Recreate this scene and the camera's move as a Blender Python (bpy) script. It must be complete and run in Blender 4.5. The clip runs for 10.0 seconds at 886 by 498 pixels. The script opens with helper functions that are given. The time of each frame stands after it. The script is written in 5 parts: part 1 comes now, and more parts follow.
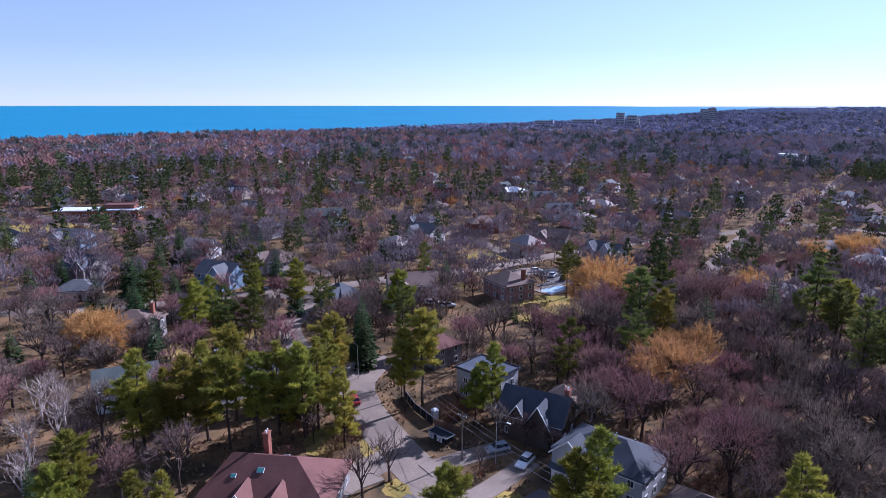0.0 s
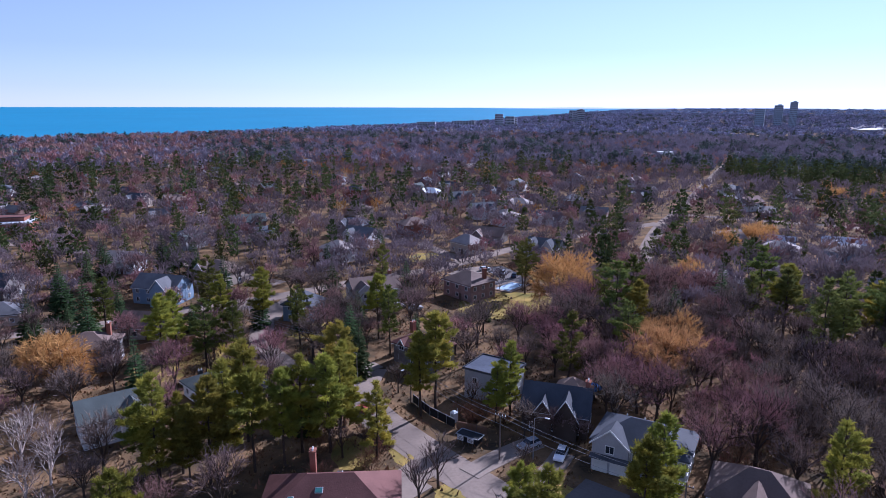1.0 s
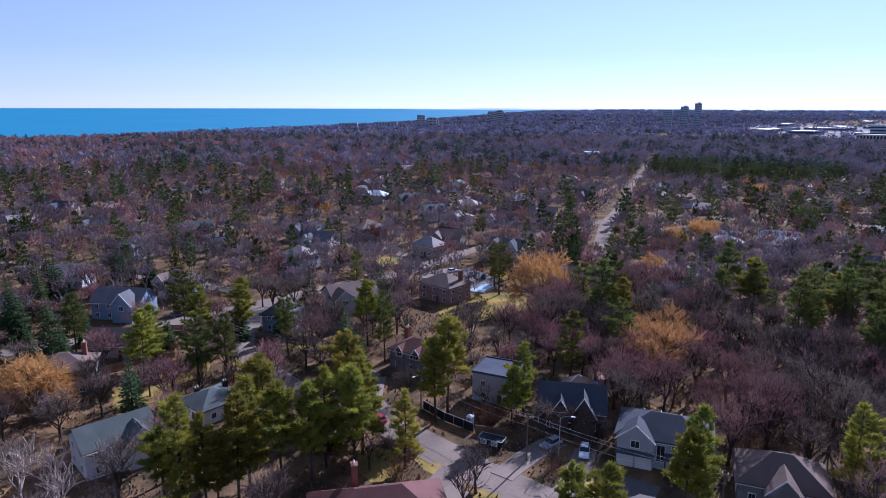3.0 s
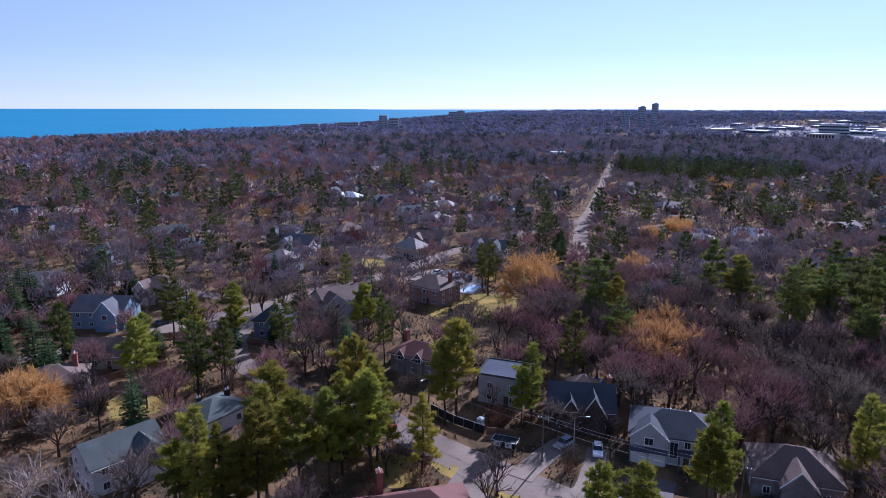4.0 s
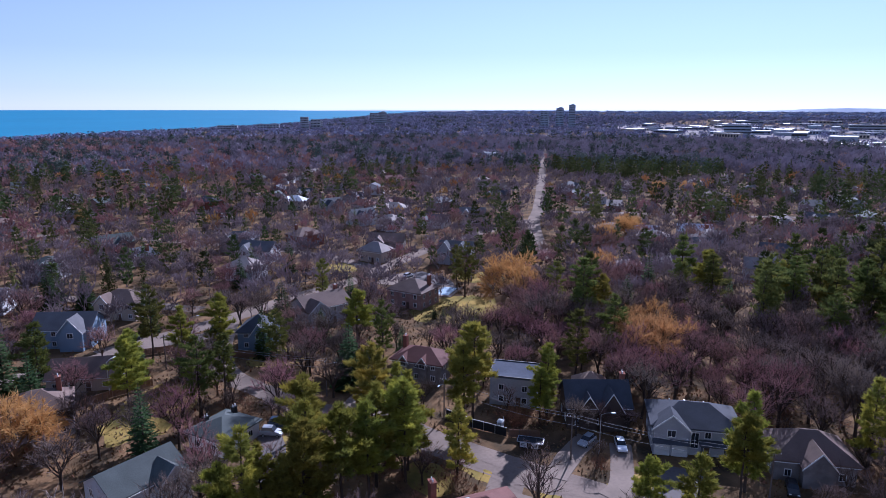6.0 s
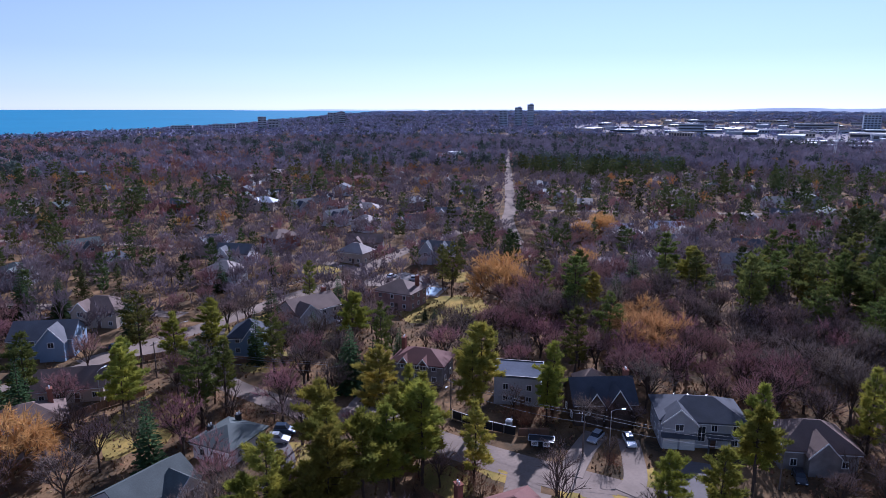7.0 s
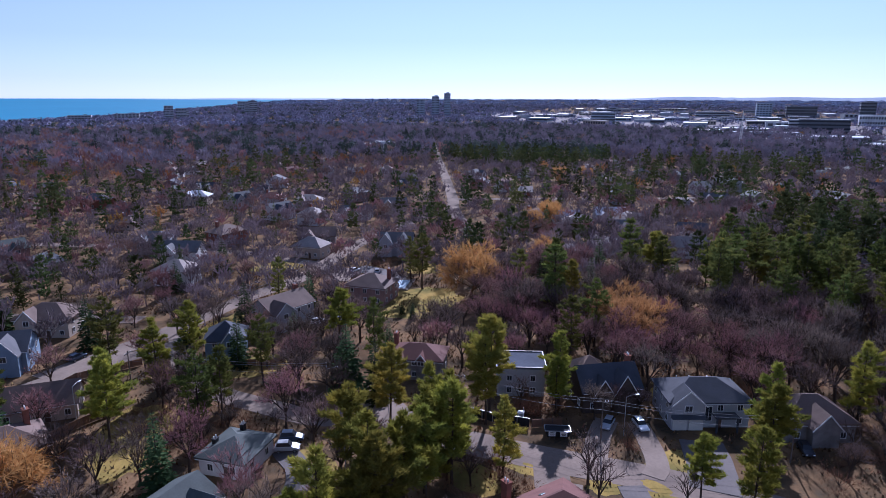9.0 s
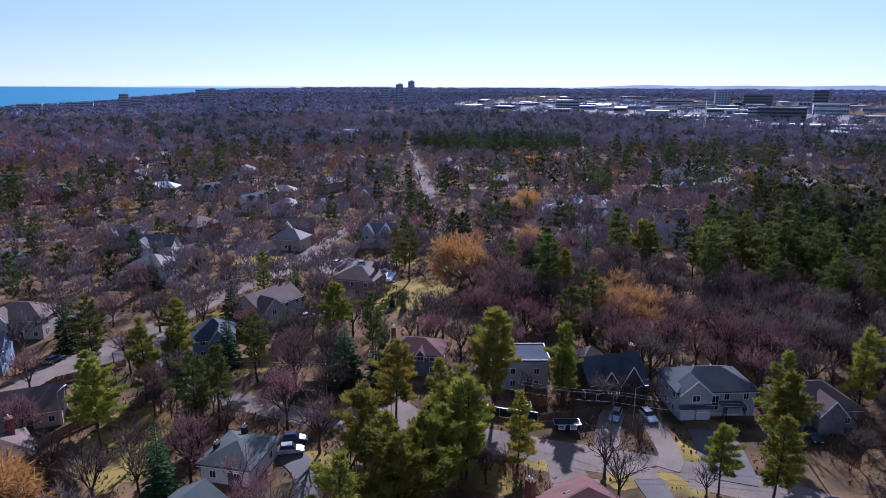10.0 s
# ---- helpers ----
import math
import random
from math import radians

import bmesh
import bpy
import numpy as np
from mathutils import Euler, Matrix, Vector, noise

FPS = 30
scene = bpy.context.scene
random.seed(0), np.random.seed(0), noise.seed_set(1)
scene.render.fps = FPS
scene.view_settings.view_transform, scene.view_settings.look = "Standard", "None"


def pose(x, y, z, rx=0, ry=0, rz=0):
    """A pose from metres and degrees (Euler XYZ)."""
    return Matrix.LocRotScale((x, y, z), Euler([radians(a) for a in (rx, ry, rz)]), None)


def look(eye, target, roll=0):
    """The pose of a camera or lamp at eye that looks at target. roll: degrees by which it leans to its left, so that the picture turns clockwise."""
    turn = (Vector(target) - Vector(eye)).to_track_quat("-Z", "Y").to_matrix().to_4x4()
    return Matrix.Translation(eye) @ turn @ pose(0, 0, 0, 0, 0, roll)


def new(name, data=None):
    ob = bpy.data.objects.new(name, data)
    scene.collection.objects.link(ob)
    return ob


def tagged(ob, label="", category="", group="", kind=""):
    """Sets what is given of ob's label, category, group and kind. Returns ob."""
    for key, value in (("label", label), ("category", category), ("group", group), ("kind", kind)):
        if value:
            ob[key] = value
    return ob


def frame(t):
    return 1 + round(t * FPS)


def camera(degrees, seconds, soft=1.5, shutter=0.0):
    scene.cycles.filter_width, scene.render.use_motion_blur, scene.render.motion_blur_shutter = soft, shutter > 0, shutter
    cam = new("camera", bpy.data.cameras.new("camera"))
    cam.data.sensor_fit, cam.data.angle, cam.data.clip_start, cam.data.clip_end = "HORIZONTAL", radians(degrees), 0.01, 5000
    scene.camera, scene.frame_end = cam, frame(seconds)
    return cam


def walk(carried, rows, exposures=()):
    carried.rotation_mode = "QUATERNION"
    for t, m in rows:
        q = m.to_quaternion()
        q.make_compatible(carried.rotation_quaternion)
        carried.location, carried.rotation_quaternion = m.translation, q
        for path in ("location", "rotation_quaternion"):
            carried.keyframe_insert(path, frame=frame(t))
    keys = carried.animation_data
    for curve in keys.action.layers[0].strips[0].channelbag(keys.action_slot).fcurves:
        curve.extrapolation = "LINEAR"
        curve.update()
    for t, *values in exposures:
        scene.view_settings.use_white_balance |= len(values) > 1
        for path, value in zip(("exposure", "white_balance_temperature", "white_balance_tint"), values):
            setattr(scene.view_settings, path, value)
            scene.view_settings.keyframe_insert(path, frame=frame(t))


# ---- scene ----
cam = camera(68.7, 10.0, soft=0.65)
METRES, EYE, TILT, LEAN, TURN = 113.0, 62.0, 2.6, -0.3, 0.0
ROWS = [
    (0, -0.0219, 0.0025, -0.0002, -0.81, -15.28, 0.21),
    (0.1, -0.0562, 0.0064, -0.0005, -2.82, -15.24, 0.04),
    (0.2, -0.0905, 0.0104, -0.0009, -4.74, -15.21, -0.11),
    (0.3, -0.1247, 0.0143, -0.0012, -6.25, -15.19, -0.18),
    (0.4, -0.159, 0.0183, -0.0016, -7.62, -15.18, -0.22),
    (0.5, -0.1933, 0.0222, -0.0019, -9.08, -15.17, -0.28),
    (1.0, -0.2569, 0.0334, -0.0012, -11.79, -15.14, -0.37),
    (1.5, -0.2955, 0.0426, -0.0003, -13.68, -15.12, -0.45),
    (2.0, -0.334, 0.0536, 0.0002, -15.52, -15.07, -0.55),
    (2.5, -0.3732, 0.067, 0.0011, -17.3, -15.03, -0.65),
    (4.0, -0.4886, 0.1171, 0.0038, -22.66, -14.92, -0.86),
    (4.5, -0.5257, 0.1361, 0.0041, -24.43, -14.88, -0.93),
    (5.0, -0.5625, 0.1563, 0.004, -26.18, -14.82, -1.0),
    (5.5, -0.5986, 0.1776, 0.0038, -27.97, -14.78, -1.07),
    (7.0, -0.7026, 0.2498, 0.0015, -33.65, -14.66, -1.31),
    (7.5, -0.7349, 0.2763, 0.0003, -35.4, -14.79, -1.38),
    (8.0, -0.7649, 0.3054, -0.0009, -37.5, -14.95, -1.47),
    (8.5, -0.791, 0.337, -0.0023, -39.5, -15.17, -1.56),
    (9.0, -0.8119, 0.3707, -0.0042, -41.31, -15.41, -1.65),
    (9.5, -0.8281, 0.4056, -0.0069, -42.77, -15.82, -1.72),
    (10.0, -0.8401, 0.4422, -0.0098, -44.61, -16.29, -1.82),
]
walk(cam, [(t, pose(0, 0, EYE, TILT, LEAN, TURN) @ pose(METRES * x, METRES * y, METRES * z, 90 + pitch, roll, yaw)) for t, x, y, z, yaw, pitch, roll in ROWS],
     exposures=[(0.0, 0.71, 4520, 27), (1.0, 0.64, 4520, 27), (5.0, 0.50, 4520, 27), (10.0, 0.39, 4520, 27)])

# ---- daylight: clear early spring afternoon, sun ahead and to the right ----
SUN_AZ, SUN_EL = radians(54.0), radians(31.0)      # azimuth clockwise from +y
sun = new("sun", bpy.data.lights.new("sun", "SUN"))
sun.data.energy, sun.data.angle, sun.data.color = 5.9, radians(0.5), (1.0, 0.85, 0.66)
sun_from = Vector((math.sin(SUN_AZ) * math.cos(SUN_EL), math.cos(SUN_AZ) * math.cos(SUN_EL), math.sin(SUN_EL)))
sun.matrix_world = look(sun_from * 400, (0, 0, 0))
world = bpy.data.worlds.new("sky")
scene.world = world
world.use_nodes = True
_n, _l = world.node_tree.nodes, world.node_tree.links
sky = _n.new("ShaderNodeTexSky")
sky.sky_type, sky.sun_disc, sky.sun_elevation, sky.sun_rotation = "NISHITA", False, SUN_EL, SUN_AZ
sky.altitude, sky.air_density, sky.dust_density, sky.ozone_density = 60, 1.0, 0.0, 1.2
soft_sky = _n.new("ShaderNodeHueSaturation")          # thin spring haze: a paler blue
soft_sky.inputs["Saturation"].default_value = 0.49
_l.new(sky.outputs[0], soft_sky.inputs["Color"])
_l.new(soft_sky.outputs[0], _n["Background"].inputs[0])
_n["Background"].inputs[1].default_value = 0.063


# ---- materials ----
def mat(name, base, rough=0.8, metal=0.0, vary=0.25, scale=1.0, second=None, spots=0.0, bump=0.0, obj=0.0, island=0.0, attr=0.0, back=0.0, coords="Object", hue=0.0):
    """A node material: base colour broken up by coarse and fine noise towards a second colour, with bump and gloss."""
    m = bpy.data.materials.new(name)
    m.use_nodes = True
    n, l = m.node_tree.nodes, m.node_tree.links
    b = n["Principled BSDF"]
    b.inputs["Roughness"].default_value, b.inputs["Metallic"].default_value = rough, metal
    b.inputs["Specular IOR Level"].default_value = 0.4 if rough < 0.65 else (0.12 if rough < 0.88 else 0.02)
    tc = n.new("ShaderNodeTexCoord")
    out = tc.outputs[coords]
    second = second or tuple(c * 0.6 for c in base)

    def noise_tex(s, detail=4.0):
        t = n.new("ShaderNodeTexNoise")
        t.inputs["Scale"].default_value, t.inputs["Detail"].default_value = s, detail
        l.new(out, t.inputs["Vector"])
        return t.outputs[0]

    def mix(a, c, f):
        x = n.new("ShaderNodeMix")
        x.data_type = "RGBA"
        for sock, v in ((x.inputs[6], a), (x.inputs[7], c), (x.inputs[0], f)):
            if isinstance(v, bpy.types.NodeSocket):
                l.new(v, sock)
            elif isinstance(v, tuple):
                sock.default_value = (*v, 1)
            else:
                sock.default_value = v
        return x.outputs[2]

    def ramp(v, lo, hi, top=1.0):
        r = n.new("ShaderNodeMapRange")
        l.new(v, r.inputs[0])
        r.inputs[1].default_value, r.inputs[2].default_value, r.inputs[4].default_value = lo, hi, top
        return r.outputs[0]

    big = noise_tex(scale * 0.13)
    fine = noise_tex(scale * 2.1, 6.0)
    col = mix(base, second, ramp(big, 0.35, 0.65, min(1.0, vary * 2.4)))
    col = mix(col, tuple(c * 0.55 for c in base), ramp(fine, 0.42, 0.72, vary))
    if spots:
        col = mix(col, tuple(min(1, c * 1.7) for c in second), ramp(noise_tex(scale * 0.55, 8.0), 0.56, 0.66, spots))
    value = None
    if obj:
        value, amount = n.new("ShaderNodeObjectInfo").outputs["Random"], obj
    elif island:
        value, amount = n.new("ShaderNodeNewGeometry").outputs["Random Per Island"], island
    elif attr:
        a = n.new("ShaderNodeAttribute")
        a.attribute_name = "tint"
        value, amount = a.outputs["Fac"], attr
    if value is not None:
        hsv = n.new("ShaderNodeHueSaturation")
        l.new(col, hsv.inputs["Color"])
        r = n.new("ShaderNodeMapRange")
        l.new(value, r.inputs[0])
        r.inputs[3].default_value, r.inputs[4].default_value = 1 - amount, 1 + amount
        l.new(r.outputs[0], hsv.inputs["Value"])
        if hue:
            w = n.new("ShaderNodeMath")
            w.operation = "MULTIPLY"
            l.new(value, w.inputs[0])
            w.inputs[1].default_value = 7.31
            f = n.new("ShaderNodeMath")
            f.operation = "FRACT"
            l.new(w.outputs[0], f.inputs[0])
            h = n.new("ShaderNodeMapRange")
            l.new(f.outputs[0], h.inputs[0])
            h.inputs[3].default_value, h.inputs[4].default_value = 0.5 - hue, 0.5 + hue
            l.new(h.outputs[0], hsv.inputs["Hue"])
        col = hsv.outputs[0]
    l.new(col, b.inputs["Base Color"])
    if bump:
        bp = n.new("ShaderNodeBump")
        bp.inputs["Strength"].default_value, bp.inputs["Distance"].default_value = bump, 0.05
        l.new(fine, bp.inputs["Height"])
        l.new(bp.outputs[0], b.inputs["Normal"])
    if back:
        tr = n.new("ShaderNodeBsdfTranslucent")
        l.new(col, tr.inputs[0])
        ms = n.new("ShaderNodeMixShader")
        ms.inputs[0].default_value = back
        l.new(b.outputs[0], ms.inputs[1])
        l.new(tr.outputs[0], ms.inputs[2])
        l.new(ms.outputs[0], n["Material Output"].inputs[0])
    return m


M_GROUND = mat("leaf_litter_and_dry_grass", (0.235, 0.148, 0.075), 0.95, vary=0.6, scale=1.1, second=(0.055, 0.045, 0.03), spots=0.6, bump=0.9)
M_LAWN = mat("dormant_lawn", (0.38, 0.27, 0.075), 0.95, vary=0.4, scale=1.2, second=(0.14, 0.13, 0.04), spots=0.2, bump=0.4)
M_ROAD = mat("worn_asphalt", (0.27, 0.215, 0.172), 0.9, vary=0.4, scale=0.8, second=(0.185, 0.15, 0.125), spots=0.15, bump=0.25)
M_DRIVE = mat("asphalt_drive", (0.17, 0.15, 0.14), 0.85, vary=0.3, scale=0.9, second=(0.11, 0.10, 0.095), bump=0.2)
M_CONCRETE = mat("pale_concrete", (0.29, 0.235, 0.19), 0.9, vary=0.25, scale=0.9, bump=0.15)
M_WATER = mat("lake_water", (0.028, 0.185, 0.31), 0.7, vary=0.2, scale=0.02, second=(0.035, 0.215, 0.36), bump=0.0)
M_BARK = mat("grey_brown_bark", (0.085, 0.065, 0.052), 0.95, vary=0.4, scale=3, obj=0.25)
M_BIRCHBARK = mat("white_birch_bark", (0.55, 0.47, 0.42), 0.9, vary=0.35, scale=4)
M_TWIG = mat("grey_brown_twigs", (0.235, 0.175, 0.145), 0.95, vary=0.2, scale=0.6, second=(0.175, 0.13, 0.125), obj=0.32, hue=0.03, back=0.12)
M_TWIGRED = mat("red_budding_twigs", (0.33, 0.185, 0.165), 0.95, vary=0.2, scale=0.6, second=(0.26, 0.15, 0.155), obj=0.3, hue=0.02, back=0.15)
M_PINE = mat("white_pine_needles", (0.36, 0.315, 0.038), 0.95, vary=0.4, scale=1.6, second=(0.165, 0.18, 0.038), obj=0.25, hue=0.025, back=0.34)
# darker olive needles for the scattered pines
M_DARKPINE = mat("dark_pine_needles", (0.185, 0.185, 0.036), 0.95, vary=0.4, scale=1.6, second=(0.085, 0.105, 0.034), obj=0.3, hue=0.025, back=0.3)
M_SPRUCE = mat("spruce_needles", (0.055, 0.080, 0.030), 0.95, vary=0.35, scale=1.5, second=(0.030, 0.05, 0.022), obj=0.3, hue=0.02, back=0.2)
M_WILLOW = mat("golden_willow_strands", (0.60, 0.35, 0.115), 0.9, vary=0.25, scale=1.2, second=(0.45, 0.25, 0.09), obj=0.12, back=0.3)
M_BUD = mat("tan_budding_twigs", (0.50, 0.28, 0.10), 0.9, vary=0.3, scale=0.9, second=(0.34, 0.19, 0.09), obj=0.12, back=0.3)
M_WILLOWBARK = mat("ochre_willow_bark", (0.22, 0.135, 0.07), 0.95, vary=0.4, scale=3)
M_FARTWIG = mat("far_twigs", (0.215, 0.168, 0.170), 0.95, vary=0.2, scale=0.05, second=(0.165, 0.135, 0.155), attr=0.35, hue=0.035, back=0.15)
M_FARPINE = mat("far_needles", (0.085, 0.095, 0.030), 0.95, vary=0.3, scale=0.05, second=(0.045, 0.062, 0.028), attr=0.4, hue=0.03, back=0.2)
M_FARRED = mat("far_russet_twigs", (0.29, 0.170, 0.145), 0.95, vary=0.2, scale=0.05, second=(0.225, 0.14, 0.135), attr=0.3, hue=0.025, back=0.15)
# distance haze is put into these base colours: cooler twigs, lighter needles
M_LOWTWIG = mat("distant_hazed_twigs", (0.23, 0.20, 0.235), 0.95, vary=0.3, scale=0.03, second=(0.18, 0.155, 0.195), attr=0.3, hue=0.03, back=0.12)
M_LOWPINE = mat("distant_hazed_needles", (0.080, 0.098, 0.080), 0.95, vary=0.3, scale=0.05, second=(0.055, 0.072, 0.062), attr=0.3, hue=0.03, back=0.15)
# blue of the far air mixed into the colour, bluest at the skyline
M_HORTWIG = mat("horizon_hazed_twigs", (0.24, 0.24, 0.34), 0.95, vary=0.3, scale=0.02, second=(0.18, 0.18, 0.28), attr=0.4, hue=0.03)
M_RIMTWIG = mat("skyline_hazed_twigs", (0.26, 0.30, 0.44), 0.95, vary=0.2, scale=0.02, attr=0.3, hue=0.02)
M_FARGOLD = mat("far_golden_twigs", (0.46, 0.25, 0.08), 0.9, vary=0.3, scale=0.05, attr=0.25, hue=0.02, back=0.15)
M_SHRUB = mat("brown_shrub_twigs", (0.24, 0.13, 0.075), 0.95, vary=0.3, scale=1.0, obj=0.25, hue=0.02, back=0.1)


# ---- builders ----
def mesh_object(name, verts, faces, material, parent=None, label=""):
    me = bpy.data.meshes.new(name)
    me.from_pydata(verts, [], faces)
    me.materials.append(material)
    ob = new(name, me)
    if parent is not None:
        ob.parent = parent
    if label:
        tagged(ob, label)
    return ob


def part(name, bm, material, parent, label=""):
    """Link a bmesh as one mesh object under a thing or a part."""
    me = bpy.data.meshes.new(name)
    bm.to_mesh(me)
    bm.free()
    me.materials.append(material)
    ob = new(name, me)
    if parent is not None:
        ob.parent = parent
    if label:
        tagged(ob, label)
    return ob


def thing(name, m, label, category, group="", kind=""):
    ob = new(name)
    ob.empty_display_size = 0.3
    ob.matrix_basis = m
    return tagged(ob, label, category, group, kind)


def box(bm, c, s, turn=0.0, bevel=0.0):
    """A box of size s with its middle at c, turned about z by degrees."""
    r = bmesh.ops.create_cube(bm, size=1.0, matrix=pose(*c, 0, 0, turn) @ Matrix.Diagonal((*s, 1)))
    if bevel:
        es = list({e for v in r["verts"] for e in v.link_edges})
        bmesh.ops.bevel(bm, geom=es, offset=bevel, segments=1, affect="EDGES")


def solid(bm, bottom, top):
    """A closed solid between two loops with the same number of corners."""
    a = [bm.verts.new(p) for p in bottom]
    b = [bm.verts.new(p) for p in top]
    n = len(a)
    for i in range(n):
        j = (i + 1) % n
        bm.faces.new((a[i], a[j], b[j], b[i]))
    bm.faces.new(list(reversed(a)))
    bm.faces.new(b)


def rod(bm, p, q, r, r2=None, n=6):
    p, q = Vector(p), Vector(q)
    d = q - p
    m = Matrix.Translation((p + q) / 2) @ d.to_track_quat("Z", "Y").to_matrix().to_4x4()
    bmesh.ops.create_cone(bm, cap_ends=True, segments=n, radius1=r, radius2=r if r2 is None else r2, depth=d.length, matrix=m)


# ---- the lie of the land ----
FAR = 4850.0


def rise(r):
    """Far land and lake lift gently so that they meet the sky at the true horizon."""
    return 42.0 * max(0.0, (r - 1500.0) / (FAR - 1500.0)) ** 2


def ground_z(x, y):
    return rise(math.hypot(x, y))


def build_ground():
    radii = [0, 20, 45, 70, 100, 140, 190, 250, 330, 430, 560, 720, 900, 1100, 1300] + [1500 + i * 67 for i in range(51)]
    seg = 240
    verts, faces = [(0, 0, 0)], []
    for r in radii[1:]:
        for k in range(seg):
            a = 2 * math.pi * k / seg
            verts.append((r * math.sin(a), r * math.cos(a), rise(r)))
    for k in range(seg):
        faces.append((0, 1 + (k + 1) % seg, 1 + k))
    for i in range(len(radii) - 2):
        o = 1 + i * seg
        for k in range(seg):
            k2 = (k + 1) % seg
            faces.append((o + k, o + k2, o + seg + k2, o + seg + k))
    tagged(mesh_object("ground", verts, faces, M_GROUND), "brown leaf litter and dry grass over flat land", "ground", kind="structure")


SHORE = [(-4200, -1800), (-2200, -500), (-1300, 350), (-900, 690), (-590, 1010), (-224, 1440), (90, 1760), (380, 2020), (640, 2330), (900, 2720), (1250, 3150), (1700, 3750), (2350, 4200)]


def build_lake():
    pts = []
    for (x0, y0), (x1, y1) in zip(SHORE, SHORE[1:]):
        for i in range(12):
            pts.append((x0 + (x1 - x0) * i / 12 + 25 * noise.noise(Vector((x0 + i * 20, y0, 0.3)) * 0.01), y0 + (y1 - y0) * i / 12))
    verts, faces = [], []
    n = 46
    for x, y in pts:
        r0, a = math.hypot(x, y), math.atan2(x, y)
        a2 = a - 0.0006 * (FAR - r0) * 0.12
        for j in range(n):
            r = r0 + (FAR - 1.0 - r0) * j / (n - 1)
            b = a + (a2 - a) * j / (n - 1)
            verts.append((r * math.sin(b), r * math.cos(b), rise(r) + 0.6))
    for i in range(len(pts) - 1):
        for j in range(n - 1):
            o = i * n + j
            faces.append((o, o + n, o + n + 1, o + 1))
    tagged(mesh_object("water", verts, faces, M_WATER), "wide blue lake reaching to the horizon", "lake", kind="structure")


def strip(name, line, width, material, z, label, kind="structure", category="road"):
    """A paved band with its own thickness along a line, its corners rounded."""
    p = [Vector((x, y, 0)) for x, y in line]
    for _ in range(2):
        q = [p[0]]
        for a, b in zip(p, p[1:]):
            q += [a * 0.75 + b * 0.25, a * 0.25 + b * 0.75]
        p = q + [p[-1]]
    verts, faces = [], []
    for i, c in enumerate(p):
        d = (p[min(i + 1, len(p) - 1)] - p[max(i - 1, 0)]).normalized()
        s = Vector((-d.y, d.x, 0)) * width / 2 * (1 + 0.05 * noise.noise(c * 0.2))
        zz = ground_z(c.x, c.y) + z
        verts += [(c.x + s.x, c.y + s.y, zz), (c.x - s.x, c.y - s.y, zz), (c.x + s.x * 1.02, c.y + s.y * 1.02, zz - z), (c.x - s.x * 1.02, c.y - s.y * 1.02, zz - z)]
    for i in range(len(p) - 1):
        o = i * 4
        faces += [(o, o + 1, o + 5, o + 4), (o + 2, o, o + 4, o + 6), (o + 1, o + 3, o + 7, o + 5)]
    faces += [(0, 2, 3, 1), (o + 4, o + 5, o + 7, o + 6)]
    return tagged(mesh_object(name, verts, faces, material), label, category, kind=kind)


ROADS = [
    ([(-16, 150), (-21, 137), (-17, 124), (-11.5, 112.5), (-6, 102), (-1.5, 94.5), (4.5, 82), (9, 68), (12, 30), (12, -20)], 8.0),
    ([(-8, 108), (-17.8, 98.5), (-26, 90), (-38, 78), (-60, 66)], 6.0),
    ([(-17, 146), (-27, 143), (-33, 148), (-37, 158), (-44, 174), (-43, 190), (-38, 206), (-34, 218)], 6.0),
    ([(-160, 185), (-120, 190), (-90, 197), (-62, 205), (-40, 206)], 5.5),
    ([(-70, 205), (-34, 218), (-9, 232), (18, 241), (32, 252), (62, 274), (105, 296), (155, 316)], 7.0),
    ([(100, 235), (153, 312), (180, 340), (320, 514), (588, 844), (1250, 1650)], 7.0),
    ([(32, 252), (20, 290), (-10, 330), (-60, 380), (-120, 420)], 6.0),
    ([(180, 340), (230, 300), (290, 250), (380, 190)], 7.0),
    ([(-320, 420), (-180, 335), (-120, 300), (-70, 262), (-40, 232)], 6.0),
    ([(-250, 640), (-60, 560), (120, 480), (260, 430)], 7.0),
]
DRIVES = [
    ([(14.5, 104), (10.5, 99.5), (4, 93), (0, 92)], 4.0), ([(17.5, 92.5), (12, 88), (6, 84), (4, 83)], 8.0), ([(11, 109), (5, 106.5), (-1, 103), (-4, 101)], 4.5), ([(-5, 93), (-9, 88), (-13, 84)], 4.5), ([(-26, 143), (-20, 149), (-14, 152)], 4.0),
    ([(-50, 126), (-44, 132), (-43, 141)], 4.5), ([(38, 238), (30, 236), (24, 230)], 9.0), ([(36, 214), (44, 222), (40, 240)], 9.0),
    ([(-12, 100), (-18, 96), (-20, 90)], 4.0),
]
build_ground()
build_lake()
for i, (line, width) in enumerate(ROADS):
    strip("road_%d" % (i + 1), line, width, M_ROAD, 0.05 + 0.006 * i, "sun-bleached grey asphalt residential street")
for i, (line, width) in enumerate(DRIVES):
    strip("driveway_%d" % (i + 1), line, width, M_DRIVE if i % 2 else M_CONCRETE, 0.12 + 0.005 * i, "paved driveway beside a house", category="driveway")


